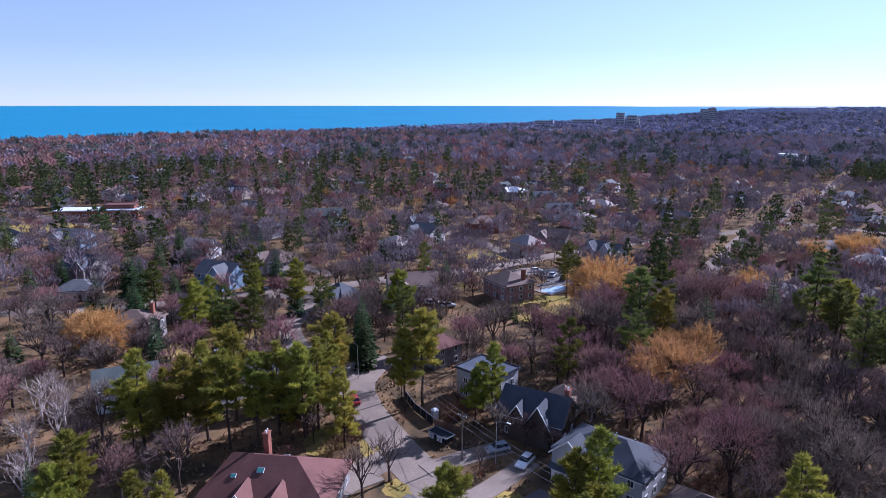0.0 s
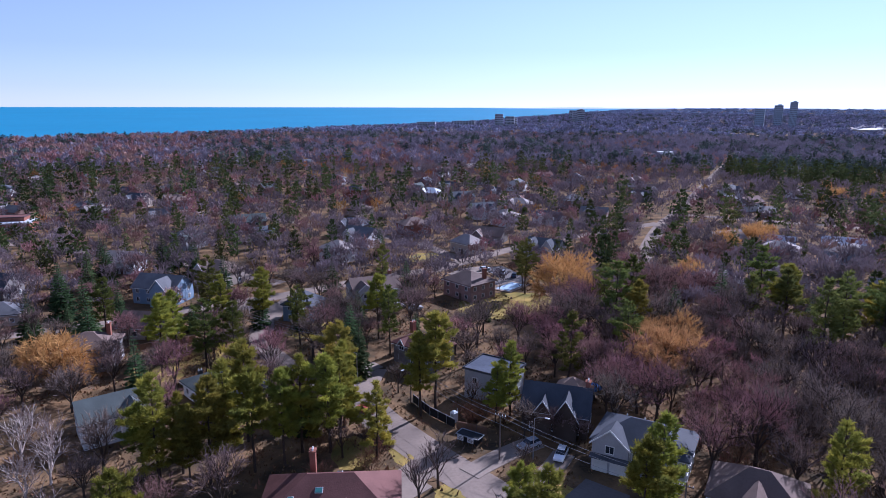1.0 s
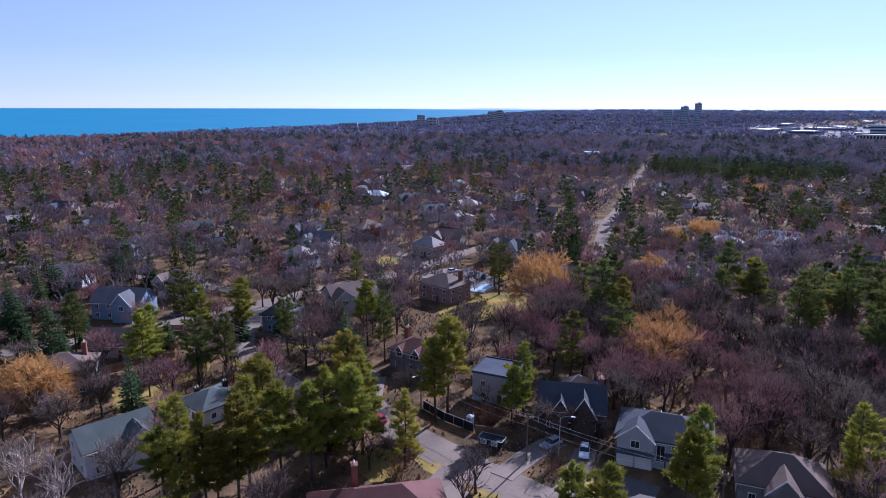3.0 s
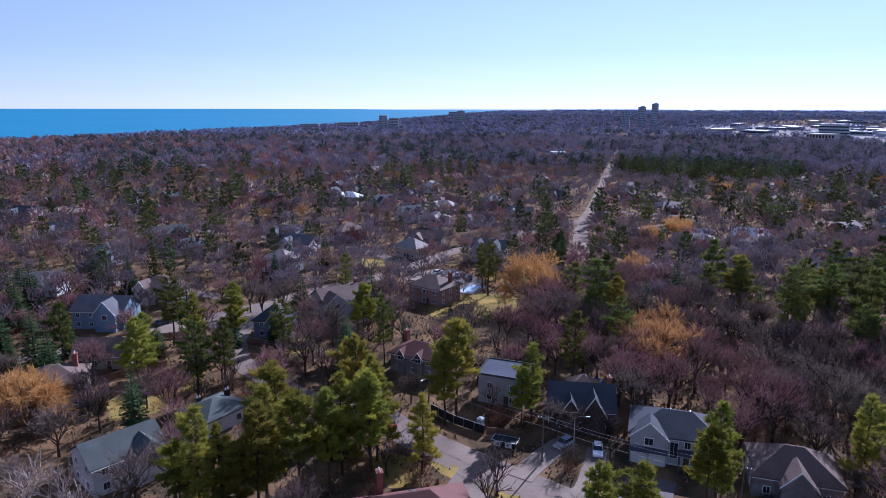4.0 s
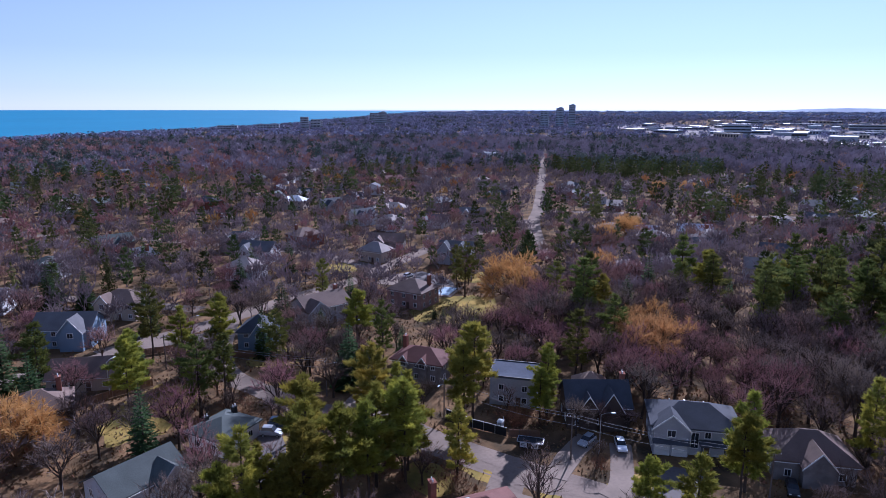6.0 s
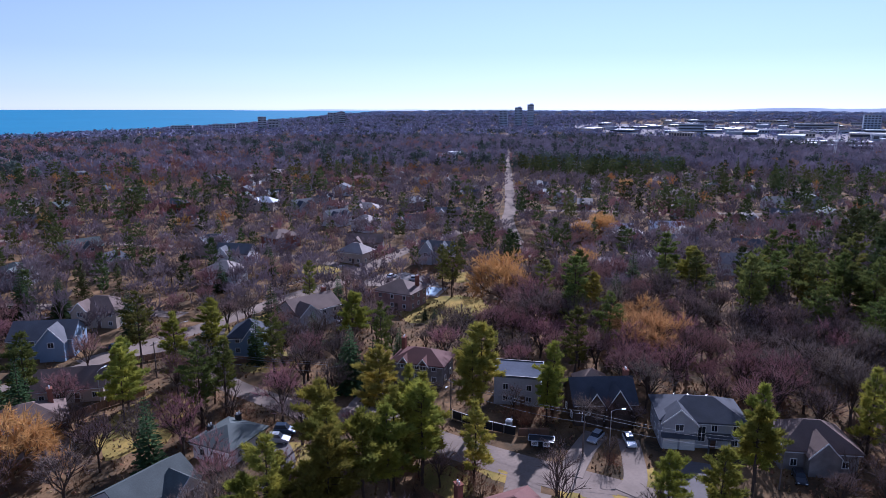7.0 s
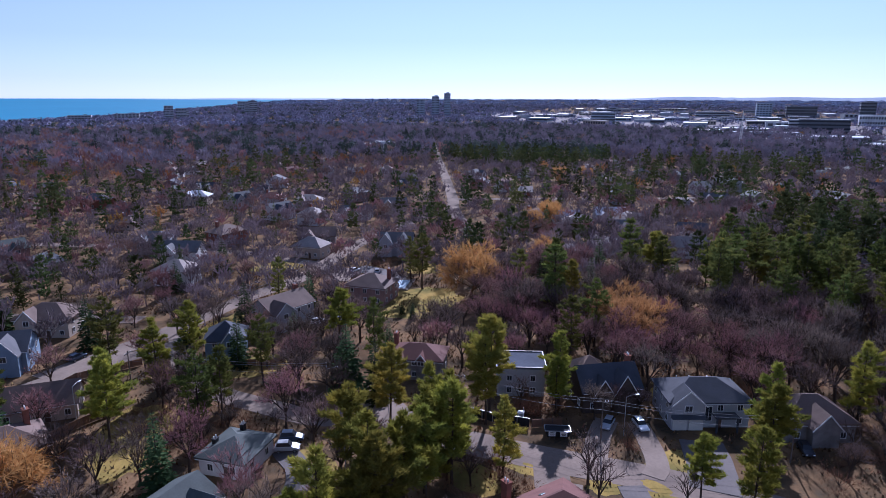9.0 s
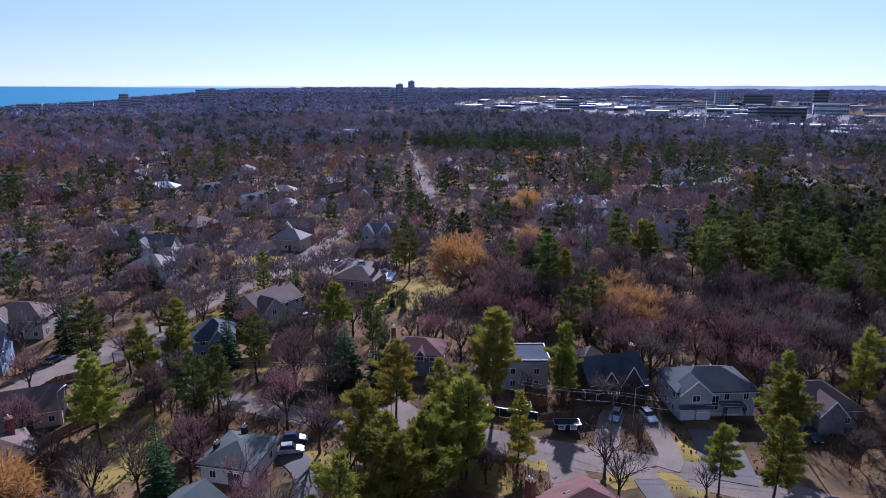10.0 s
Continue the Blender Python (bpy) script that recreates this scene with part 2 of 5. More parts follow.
def lawn(x, y, rx, ry, turn, i):
    verts = [(x, y, 0.045 + 0.003 * i)]
    for k in range(28):
        a = 2 * math.pi * k / 28
        f = 1 + 0.25 * noise.noise(Vector((x + 3 * math.cos(a), y + 3 * math.sin(a), i)))
        u, v = rx * f * math.cos(a), ry * f * math.sin(a)
        c, s = math.cos(radians(turn)), math.sin(radians(turn))
        verts.append((x + u * c - v * s, y + u * s + v * c, 0.012))
    faces = [(0, 1 + k, 1 + (k + 1) % 28) for k in range(28)]
    tagged(mesh_object("lawn_%d" % (i + 1), verts, faces, M_LAWN), "patchy dormant yellow-green lawn", "lawn", kind="structure")


LAWNS = [(31, 193, 17, 12, 20), (-62, 163, 14, 8, 60), (-188, 330, 40, 13, 4), (-23, 112, 4, 6, 0), (-13, 108.5, 3, 7, 20), (6, 92, 6, 4, 0), (-30, 180, 8, 6, 0), (20, 262, 12, 8, 10), (-24, 212, 12, 5, 30), (32, 106, 6, 5, 0), (-70, 240, 16, 8, 10), (0, 218, 10, 6, 20), (-2, 90, 3, 6, 0), (-8, 96, 3, 3, 0), (-42, 133, 4, 7, 0), (60, 222, 10, 7, 0)]
for i, a in enumerate(LAWNS):
    lawn(*a, i)


# ---- houses ----
M_GLASS = mat("window_glass", (0.03, 0.035, 0.045), 0.12, vary=0.1, scale=1.0)
M_TRIM = mat("white_trim", (0.74, 0.74, 0.72), 0.6, vary=0.1, scale=2)
M_GARAGE = mat("garage_door_paint", (0.62, 0.60, 0.56), 0.6, vary=0.15, scale=2)
M_DOOR = mat("dark_door", (0.10, 0.06, 0.045), 0.5, vary=0.2, scale=2)
M_BRICKRED = mat("red_brick", (0.27, 0.12, 0.085), 0.9, vary=0.35, scale=5, bump=0.2)
M_DARKMETAL = mat("dark_metal", (0.05, 0.05, 0.055), 0.5, 0.6, vary=0.15, scale=3)


def shingles(name, c):
    return mat(name, c, 0.8, vary=0.35, scale=2.2, second=tuple(v * 0.72 for v in c), bump=0.5, spots=0.1)


ROOF = {"red": shingles("red_brown_shingles", (0.17, 0.082, 0.068)), "brown": shingles("brown_shingles", (0.20, 0.145, 0.12)), "grey": shingles("grey_shingles", (0.14, 0.14, 0.15)),
        "dark": shingles("charcoal_shingles", (0.085, 0.09, 0.105)), "pale": shingles("weathered_pale_shingles", (0.36, 0.31, 0.28)), "tan": shingles("tan_cedar_shingles", (0.42, 0.30, 0.22)),
        "green": shingles("grey_green_shingles", (0.105, 0.12, 0.115)), "slate": mat("blue_grey_membrane", (0.11, 0.12, 0.15), 0.95, vary=0.35, scale=0.8),
        "white": mat("white_membrane", (0.62, 0.64, 0.68), 0.7, vary=0.2, scale=0.6)}
WALL = {"white": mat("white_siding", (0.66, 0.66, 0.66), 0.75, vary=0.15, scale=1.5, bump=0.1), "grey": mat("grey_stucco", (0.42, 0.42, 0.43), 0.85, vary=0.2, scale=1.5, bump=0.2),
        "stone": mat("grey_brown_stone", (0.26, 0.235, 0.22), 0.9, vary=0.45, scale=4, bump=0.5), "brick": M_BRICKRED, "beige": mat("beige_stucco", (0.47, 0.40, 0.33), 0.85, vary=0.2, scale=1.5, bump=0.1),
        "blue": mat("blue_grey_siding", (0.22, 0.29, 0.38), 0.8, vary=0.15, scale=1.5, bump=0.1), "dark": mat("dark_timber", (0.10, 0.075, 0.06), 0.85, vary=0.3, scale=2, bump=0.2), "pink": mat("pink_brick", (0.36, 0.24, 0.21), 0.9, vary=0.3, scale=4, bump=0.3)}
_cache = {}


def ring_mesh(w, h):
    """A window's frame with a middle bar, and its pane, front towards -y."""
    if (w, h) not in _cache:
        bm = bmesh.new()
        t, d = 0.11, 0.12
        for c, s in (((0, 0, h / 2 - t / 2), (w, d, t)), ((0, 0, -h / 2 + t / 2), (w, d, t)), ((-w / 2 + t / 2, 0, 0), (t, d, h - 2 * t)), ((w / 2 - t / 2, 0, 0), (t, d, h - 2 * t)), ((0, 0, 0), (0.05, d * 0.8, h - 2 * t))):
            box(bm, c, s)
        fr = bpy.data.meshes.new("window_frame")
        bm.to_mesh(fr)
        bm.free()
        fr.materials.append(M_TRIM)
        bm = bmesh.new()
        box(bm, (0, 0.02, 0), (w - t, 0.06, h - t))
        pa = bpy.data.meshes.new("pane")
        bm.to_mesh(pa)
        bm.free()
        pa.materials.append(M_GLASS)
        _cache[(w, h)] = (fr, pa)
    return _cache[(w, h)]


def window(parent, x, y, z, turn, w=1.2, h=1.4):
    fr, pa = ring_mesh(w, h)
    f = new("window", fr)
    f.parent, f.matrix_basis = parent, pose(x, y, z, 0, 0, turn)
    p = new("pane", pa)
    p.parent = f


def gable_block(parent, cx, cy, w, d, eave, ridge, along, wall, roof, over=0.5, base=-0.2):
    """Walls with pointed ends and two roof slabs; along='x' or 'y' is the ridge's way."""
    def pt(u, v, z):
        return (cx + u, cy + v, z) if along == "x" else (cx + v, cy + u, z)
    hw, hd = (w / 2, d / 2) if along == "x" else (d / 2, w / 2)
    bm = bmesh.new()
    prof = [(-hd, base), (hd, base), (hd, eave), (0, ridge), (-hd, eave)]
    solid(bm, [pt(-hw, v, z) for v, z in prof], [pt(hw, v, z) for v, z in prof])
    bmesh.ops.recalc_face_normals(bm, faces=bm.faces)
    part("wall", bm, wall, parent)
    k = (ridge - eave) / hd
    e = (hd + over, eave - over * k + 0.02)
    prof = [(0, ridge + 0.02), (e[0], e[1]), (e[0], e[1] + 0.22), (0, ridge + 0.24), (-e[0], e[1] + 0.22), (-e[0], e[1])]
    bm = bmesh.new()
    ends = []
    for u in (-hw - over, hw + over):
        ends.append([bm.verts.new(pt(u, v, z)) for v, z in prof])
    for i in range(6):
        j = (i + 1) % 6
        bm.faces.new((ends[0][i], ends[0][j], ends[1][j], ends[1][i]))
    for q in ends:
        bm.faces.new((q[0], q[1], q[2], q[3]))
        bm.faces.new((q[0], q[3], q[4], q[5]))
    bmesh.ops.recalc_face_normals(bm, faces=bm.faces)
    return part("roof", bm, roof, parent)


def hip_block(parent, cx, cy, w, d, eave, ridge, wall, roof, over=0.6, base=-0.2):
    bm = bmesh.new()
    box(bm, (cx, cy, (eave + base) / 2), (w, d, eave - base))
    part("wall", bm, wall, parent)
    bm = bmesh.new()
    W, D = w / 2 + over, d / 2 + over
    r = max(0.15, W - D) if W > D else 0.15
    q = 0.15 if W > D else max(0.15, D - W)
    lo = [(cx - W, cy - D), (cx + W, cy - D), (cx + W, cy + D), (cx - W, cy + D)]
    a = [bm.verts.new((x, y, eave - 0.12)) for x, y in lo]
    b = [bm.verts.new((x, y, eave + 0.12)) for x, y in lo]
    c = [bm.verts.new((cx + sx * r, cy + sy * q, ridge)) for sx, sy in ((-1, -1), (1, -1), (1, 1), (-1, 1))]
    for i in range(4):
        j = (i + 1) % 4
        bm.faces.new((a[i], a[j], b[j], b[i]))
        bm.faces.new((b[i], b[j], c[j], c[i]))
    bm.faces.new(list(reversed(a)))
    bm.faces.new(c)
    return part("roof", bm, roof, parent)


def flat_block(parent, cx, cy, w, d, top, wall, roof):
    bm = bmesh.new()
    box(bm, (cx, cy, top / 2 - 0.1), (w, d, top + 0.2))
    part("wall", bm, wall, parent)
    bm = bmesh.new()
    box(bm, (cx, cy, top + 0.13), (w + 0.8, d + 0.8, 0.25))
    ob = part("roof", bm, roof, parent)
    bm = bmesh.new()
    ring(bm, cx, cy, w + 0.8, d + 0.8, 0.2, top + 0.255, top + 0.48)
    part("parapet", bm, M_DARKMETAL, parent)
    return ob


def ring(bm, cx, cy, w, d, t, z0, z1):
    """One closed upstand round a rectangle."""
    v = []
    for z in (z0, z1):
        for k in (0, t):
            v.append([bm.verts.new((cx + sx * (w / 2 - k), cy + sy * (d / 2 - k), z)) for sx, sy in ((-1, -1), (1, -1), (1, 1), (-1, 1))])
    lo, li, ho, hi = v
    for i in range(4):
        j = (i + 1) % 4
        bm.faces.new((lo[i], lo[j], ho[j], ho[i]))
        bm.faces.new((li[j], li[i], hi[i], hi[j]))
        bm.faces.new((ho[i], ho[j], hi[j], hi[i]))
        bm.faces.new((lo[j], lo[i], li[i], li[j]))


def chimney(parent, x, y, top, low, material=M_BRICKRED, s=0.9):
    bm = bmesh.new()
    box(bm, (x, y, (top + low) / 2), (s, s * 1.4, top - low))
    box(bm, (x, y, top + 0.08), (s + 0.2, s * 1.4 + 0.2, 0.16))
    c = part("chimney", bm, material, parent, "brick chimney with clay pots" if material is M_BRICKRED else "boxed chimney with white caps")
    for k in (-0.3, 0.3):
        bm = bmesh.new()
        rod(bm, (x, y + k, top + 0.16), (x, y + k, top + 0.6), 0.14, 0.11, 7)
        part("flue_cap", bm, M_TRIM, c)


def door(parent, x, y, turn, w=1.0, h=2.1, name="door", material=None):
    bm = bmesh.new()
    box(bm, (0, 0, h / 2), (w, 0.1, h))
    n = 4 if name == "garage_door" else 2
    for k in range(n):
        box(bm, (0, -0.06, h * (k + 0.5) / n), (w * 0.86, 0.04, h / n * 0.7), bevel=0.015)
    ob = part(name, bm, material or (M_GARAGE if name == "garage_door" else M_DOOR), parent)
    ob.matrix_basis = pose(x, y, 0.05, 0, 0, turn)


def windows_round(parent, cx, cy, w, d, eave, rich=True):
    rows = [1.5, 4.2] if eave > 4.8 else [1.6]
    for z in rows:
        for side, span, off, turn in (("f", w, -d / 2, 0), ("b", w, d / 2, 180), ("l", d, -w / 2, -90), ("r", d, w / 2, 90)):
            if not rich and side in ("b", "r"):
                continue
            n = max(1, int(span / (3.4 if rich else 5.0)))
            for k in range(n):
                u = (k + 0.5) / n * span - span / 2
                if side in "fb":
                    window(parent, cx + u, cy + off + (-0.04 if side == "f" else 0.04), z, turn)
                else:
                    window(parent, cx + off + (-0.04 if side == "l" else 0.04), cy + u, z, turn)


HOUSE_SITES = []


def house(x, y, turn, w, d, eave, ridge, style, wall, roof, label, wings=(), stack=None, garage=None, rich=True, entry=True, group="houses"):
    """A dwelling: main block, front gable wings (x, width, reach, ridge), chimney, door, garage and windows. Front towards local -y."""
    ob = thing("house", pose(x, y, ground_z(x, y), 0, 0, turn), label, "house", group)
    wm, rm = WALL[wall], ROOF[roof]
    if style == "gable":
        gable_block(ob, 0, 0, w, d, eave, ridge, "x", wm, rm)
    elif style == "cross":
        gable_block(ob, 0, 0, w, d, eave, ridge, "y", wm, rm)
    elif style == "hip":
        hip_block(ob, 0, 0, w, d, eave, ridge, wm, rm)
    else:
        flat_block(ob, 0, 0, w, d, eave, wm, rm)
    windows_round(ob, 0, 0, w, d, eave, rich)
    for u, ww, reach, top in wings:
        gable_block(ob, u, -d / 2 - reach / 2 + 1.2, ww, reach + 2.4, eave - 0.1, top, "y", wm, rm, 0.4)
        front = -d / 2 - reach - 0.05
        if eave > 4.8:
            window(ob, u, front, 4.4, 0, 1.6, 1.5)
        bm = bmesh.new()
        k = (top - eave) / (ww / 2)
        for s in (-1, 1):
            solid(bm, [(u, front - 0.42, top + 0.26), (u + s * (ww / 2 + 0.42), front - 0.42, eave - 0.42 * k + 0.12), (u + s * (ww / 2 + 0.42), front - 0.42, eave - 0.42 * k - 0.18), (u, front - 0.42, top - 0.04)],
                  [(u, front - 0.34, top + 0.26), (u + s * (ww / 2 + 0.42), front - 0.34, eave - 0.42 * k + 0.12), (u + s * (ww / 2 + 0.42), front - 0.34, eave - 0.42 * k - 0.18), (u, front - 0.34, top - 0.04)])
        bmesh.ops.recalc_face_normals(bm, faces=bm.faces)
        part("bargeboard", bm, M_TRIM, ob, "white gable trim board")
    if stack:
        chimney(ob, stack[0], stack[1], ridge + 1.1, 0 if len(stack) < 3 else eave - 1)
    if garage:
        for k in range(garage[2] if len(garage) > 2 else 1):
            door(ob, garage[0] + 3.1 * k, garage[1], 0, 2.7, 2.2, "garage_door")
    if entry:
        door(ob, w * 0.12, -d / 2 - 0.05, 0)
    if rich:
        for s in (-1, 1):
            if style in ("gable", "hip"):
                bm = bmesh.new()
                rod(bm, (-w / 2 - 0.3, s * (d / 2 + 0.62), eave - 0.25), (w / 2 + 0.3, s * (d / 2 + 0.62), eave - 0.25), 0.07, n=5)
                part("gutter", bm, M_TRIM, ob)
    HOUSE_SITES.append((x, y, math.hypot(w, d) / 2 + 1.0))
    return ob


grey_house = house(27.0, 98.0, -41, 15.5, 10.2, 5.4, 8.4, "hip", "grey", "dark", "two-storey grey stucco house with charcoal hip roof", wings=((-4.6, 6.2, 1.0, 8.0),), garage=(-6.15, -6.3, 2))
tudor = house(17.2, 114.3, -30, 12.5, 8.5, 4.8, 8.6, "gable", "dark", "dark", "dark gabled house with steep pointed front gables", wings=((-2.2, 3.4, 0.6, 7.2), (2.2, 4.4, 1.4, 8.2)), stack=(5.6, 1))
house(24.0, 123.0, -36, 6.6, 6.6, 2.9, 6.0, "hip", "beige", "tan", "tan pyramid-roofed wing standing behind the dark gabled house", entry=False)
h1 = house(-51.0, 142.6, -57, 8.6, 9.6, 3.3, 5.4, "hip", "white", "green", "white two-storey house with grey-green hip roof")
for u, v, z in ((-3.4, -1.2, 4.8), (-1.2, 4.0, 5.2)):
    chimney(h1, u, v, z, 3.3, M_DARKMETAL, 0.7)
house(-67.5, 129.0, 25, 12, 9, 5.3, 7.9, "gable", "white", "green", "white clapboard house with grey-green gable roof", wings=((3.0, 5.2, 1.8, 7.4),))
house(-2.8, 151.6, -51, 12.4, 8.4, 5.0, 7.4, "hip", "stone", "red", "dark stone house with red-brown hip roof and small dormers", wings=((-3.2, 2.2, 0.4, 6.3), (1.6, 2.2, 0.4, 6.3)), stack=(-5.6, 2.4))
house(9.0, 130.5, -44, 10, 8.5, 6.4, 7.0, "flat", "grey", "slate", "modern flat-roofed grey house with roof skylights")
house(-10.0, 204.0, 12, 15, 10, 5.5, 8.4, "gable", "grey", "brown", "house with wide brown gable roof", wings=((-4.5, 6.5, 2.2, 8.0),), stack=(6, 1))
house(-31.5, 192.0, -30, 9, 9, 5.0, 8.6, "hip", "blue", "dark", "small dark-roofed house with a blue-grey front", wings=((1.5, 4, 1.5, 7.6),))
house(22.0, 205.0, -60, 13, 11, 5.5, 8.6, "hip", "pink", "brown", "brick house with a pinkish-brown hip roof", stack=(5, 2))
house(65.0, 249.0, -44, 14, 10, 6.0, 8.8, "gable", "grey", "dark", "house with two white-trimmed steep front gables", wings=((-3.5, 5, 1.5, 9.4), (3.5, 5, 1.5, 9.4)))
red_house = house(-27.5, 93.0, -8, 20, 13, 3.6, 8.0, "hip", "stone", "red", "low house with a broad red-brown hip roof and skylights", wings=((-3, 4.5, 1.6, 6.0), (2.5, 4.5, 1.6, 6.0)), stack=(-3.2, 4.6, 1))
house(37.0, 81.5, -41, 13, 10, 4.0, 7.6, "hip", "stone", "brown", "low stone house with a brown hip roof", wings=((0, 5, 2, 6.6),))
house(-76.0, 219.0, -25, 15, 10, 5.4, 8.6, "gable", "blue", "grey", "blue-sided house with white porch and grey roof", wings=((3.5, 6, 2.5, 8.8),))
house(-61.0, 238.0, -40, 14, 10, 5.2, 8.4, "hip", "beige", "brown", "beige house with brown hip roof", wings=((-3, 5, 1.5, 7.8),))
house(-82.0, 165.5, 0, 12, 10, 5.6, 8.6, "hip", "stone", "brown", "dark stone house with brown hip roof beside a willow", stack=(4, 2))
house(-73.0, 186.0, -20, 14, 9, 3.4, 6.4, "gable", "beige", "brown", "low bungalow with a long brown roof")
house(-130.0, 232.0, -15, 13, 10, 4.6, 8.4, "gable", "stone", "dark", "dark-roofed house with gabled front", wings=((3, 5, 2, 7.8),))
house(-118.0, 205.0, 10, 12, 9, 3.4, 6.2, "hip", "beige", "grey", "low house with grey hip roof")
house(-160.0, 279.0, -10, 15, 10, 5.6, 8.6, "gable", "blue", "grey", "blue-grey two-storey house with grey roof", wings=((-3, 5, 2, 8),))
house(-18.0, 264.0, -50, 12, 10, 5.4, 8.4, "hip", "white", "pale", "white house with pale weathered roof")
house(37.0, 268.0, -60, 12, 9, 4.6, 8.0, "hip", "beige", "pale", "beige house with pale hip roof")
house(-98.0, 262.0, -20, 12, 9, 4.8, 7.6, "gable", "white", "pale", "white house with pale gable roof")
house(152.0, 168.0, -50, 14, 10, 4.8, 7.8, "gable", "white", "pale", "white house with pale sunlit roof")
house(158.0, 228.0, -45, 14, 10, 5.4, 8.2, "hip", "beige", "pale", "pale-roofed house among bare trees")
house(172.0, 246.0, -45, 13, 9, 3.6, 6.4, "gable", "white", "white", "low white-roofed house among bare trees")
hall = thing("school_building", pose(-184, 352, 0, 0, 0, 4), "long low brick school building with a pale flat roof", "school")
flat_block(hall, 0, 0, 44, 14, 5.5, WALL["brick"], ROOF["white"])
flat_block(hall, 10, 4, 16, 9, 7.5, WALL["brick"], ROOF["red"])
for k in range(12):
    window(hall, -20 + k * 3.6, -7.05, 3.0, 0, 2.2, 1.6)
HOUSE_SITES.append((-184, 352, 26))

MORE = [(-6, 291), (-31, 267), (52, 289), (66, 401), (93, 367), (97, 326), (122, 326), (181, 217), (196, 236), (275, 219), (305, 309), (361, 218), (164, 203), (-107, 422), (-106, 372), (66, 352), (51, 425), (188, 398), (-300, 648), (-332, 527), (-190, 287), (70, 457), (-8, 318)]
MORE_ROOF = ["grey", "brown", "brown", "dark", "pale", "grey", "grey", "pale", "white", "grey", "brown", "dark", "grey", "brown", "grey", "dark", "white", "dark", "grey", "brown", "grey", "dark", "dark"]
for i, (x, y) in enumerate(MORE):
    if all(math.hypot(x - p[0], y - p[1]) > p[2] + 6 for p in HOUSE_SITES):
        two = i % 3 != 2
        house(x, y, (-42, -55, -35, 12)[i % 4], 14 + i % 3, 10, 5.4 if two else 3.6, 8.4 if two else 6.6, ("gable", "hip", "gable")[i % 3], ("white", "beige", "stone", "grey", "pink")[i % 5], MORE_ROOF[i],
              "%s house with %s roof among leafless trees" % (("white", "beige", "stone-faced", "grey", "pink brick")[i % 5], MORE_ROOF[i]), wings=((-3.2, 5, 1.8, 8.0 if two else 6.0), (3.4, 4.6, 1.4, 7.8 if two else 5.8))[:1 + i % 2], stack=(4, 2) if i % 2 else None, rich=False, entry=False)

# scattered houses along the further streets
hr = random.Random(11)
ROOF_PICK = ["brown", "grey", "dark", "dark", "brown", "green", "pale", "red", "grey"]
WALL_PICK = ["white", "beige", "stone", "grey", "brick", "pink", "white"]
tries = 0
far_count = 0
while far_count < 120 and tries < 6000:
    tries += 1
    a, r = radians(hr.uniform(-38, 84)), math.sqrt(hr.uniform(205 ** 2, 640 ** 2))
    x, y = -40 + r * math.sin(a), 30 + r * math.cos(a)
    if y < 20 + 0.25 * x or any(math.hypot(x - p[0], y - p[1]) < p[2] + 13 for p in HOUSE_SITES):
        continue
    near = False
    for line, width in ROADS:
        for (x0, y0), (x1, y1) in zip(line, line[1:]):
            L2 = (x1 - x0) ** 2 + (y1 - y0) ** 2
            s = max(0, min(1, ((x - x0) * (x1 - x0) + (y - y0) * (y1 - y0)) / L2))
            if math.hypot(x - x0 - s * (x1 - x0), y - y0 - s * (y1 - y0)) < 13:
                near = True
    if near or (x - 33) ** 2 + (y - 194) ** 2 < 500 or (330 < x < 480 and 400 < y < 560):
        continue
    far_count += 1
    roof, wall = hr.choice(ROOF_PICK), hr.choice(WALL_PICK)
    style = hr.choice(["gable", "hip", "gable", "hip", "cross"])
    two = hr.random() < 0.55
    wings = ((hr.choice([-3, 3]), 5, 1.8, 7.4 if two else 5.6),) if hr.random() < 0.5 else ()
    house(x, y, hr.choice([-40, 50, -55, -30, 10]) + hr.uniform(-8, 8), hr.uniform(11, 16), hr.uniform(8.5, 11), 5.3 if two else 3.4, 8.3 if two else 6.2, style, wall, roof,
          "%s house with %s %s roof among trees" % (wall.replace("stone", "stone-faced"), {"white": "a bright white", "pale": "a pale weathered"}.get(roof, "a " + roof), "hip" if style == "hip" else "gable"),
          wings=wings, stack=(hr.uniform(-4, 4), 2) if hr.random() < 0.5 else None, rich=False, entry=False)


# ---- trees ----
rng = np.random.default_rng(7)


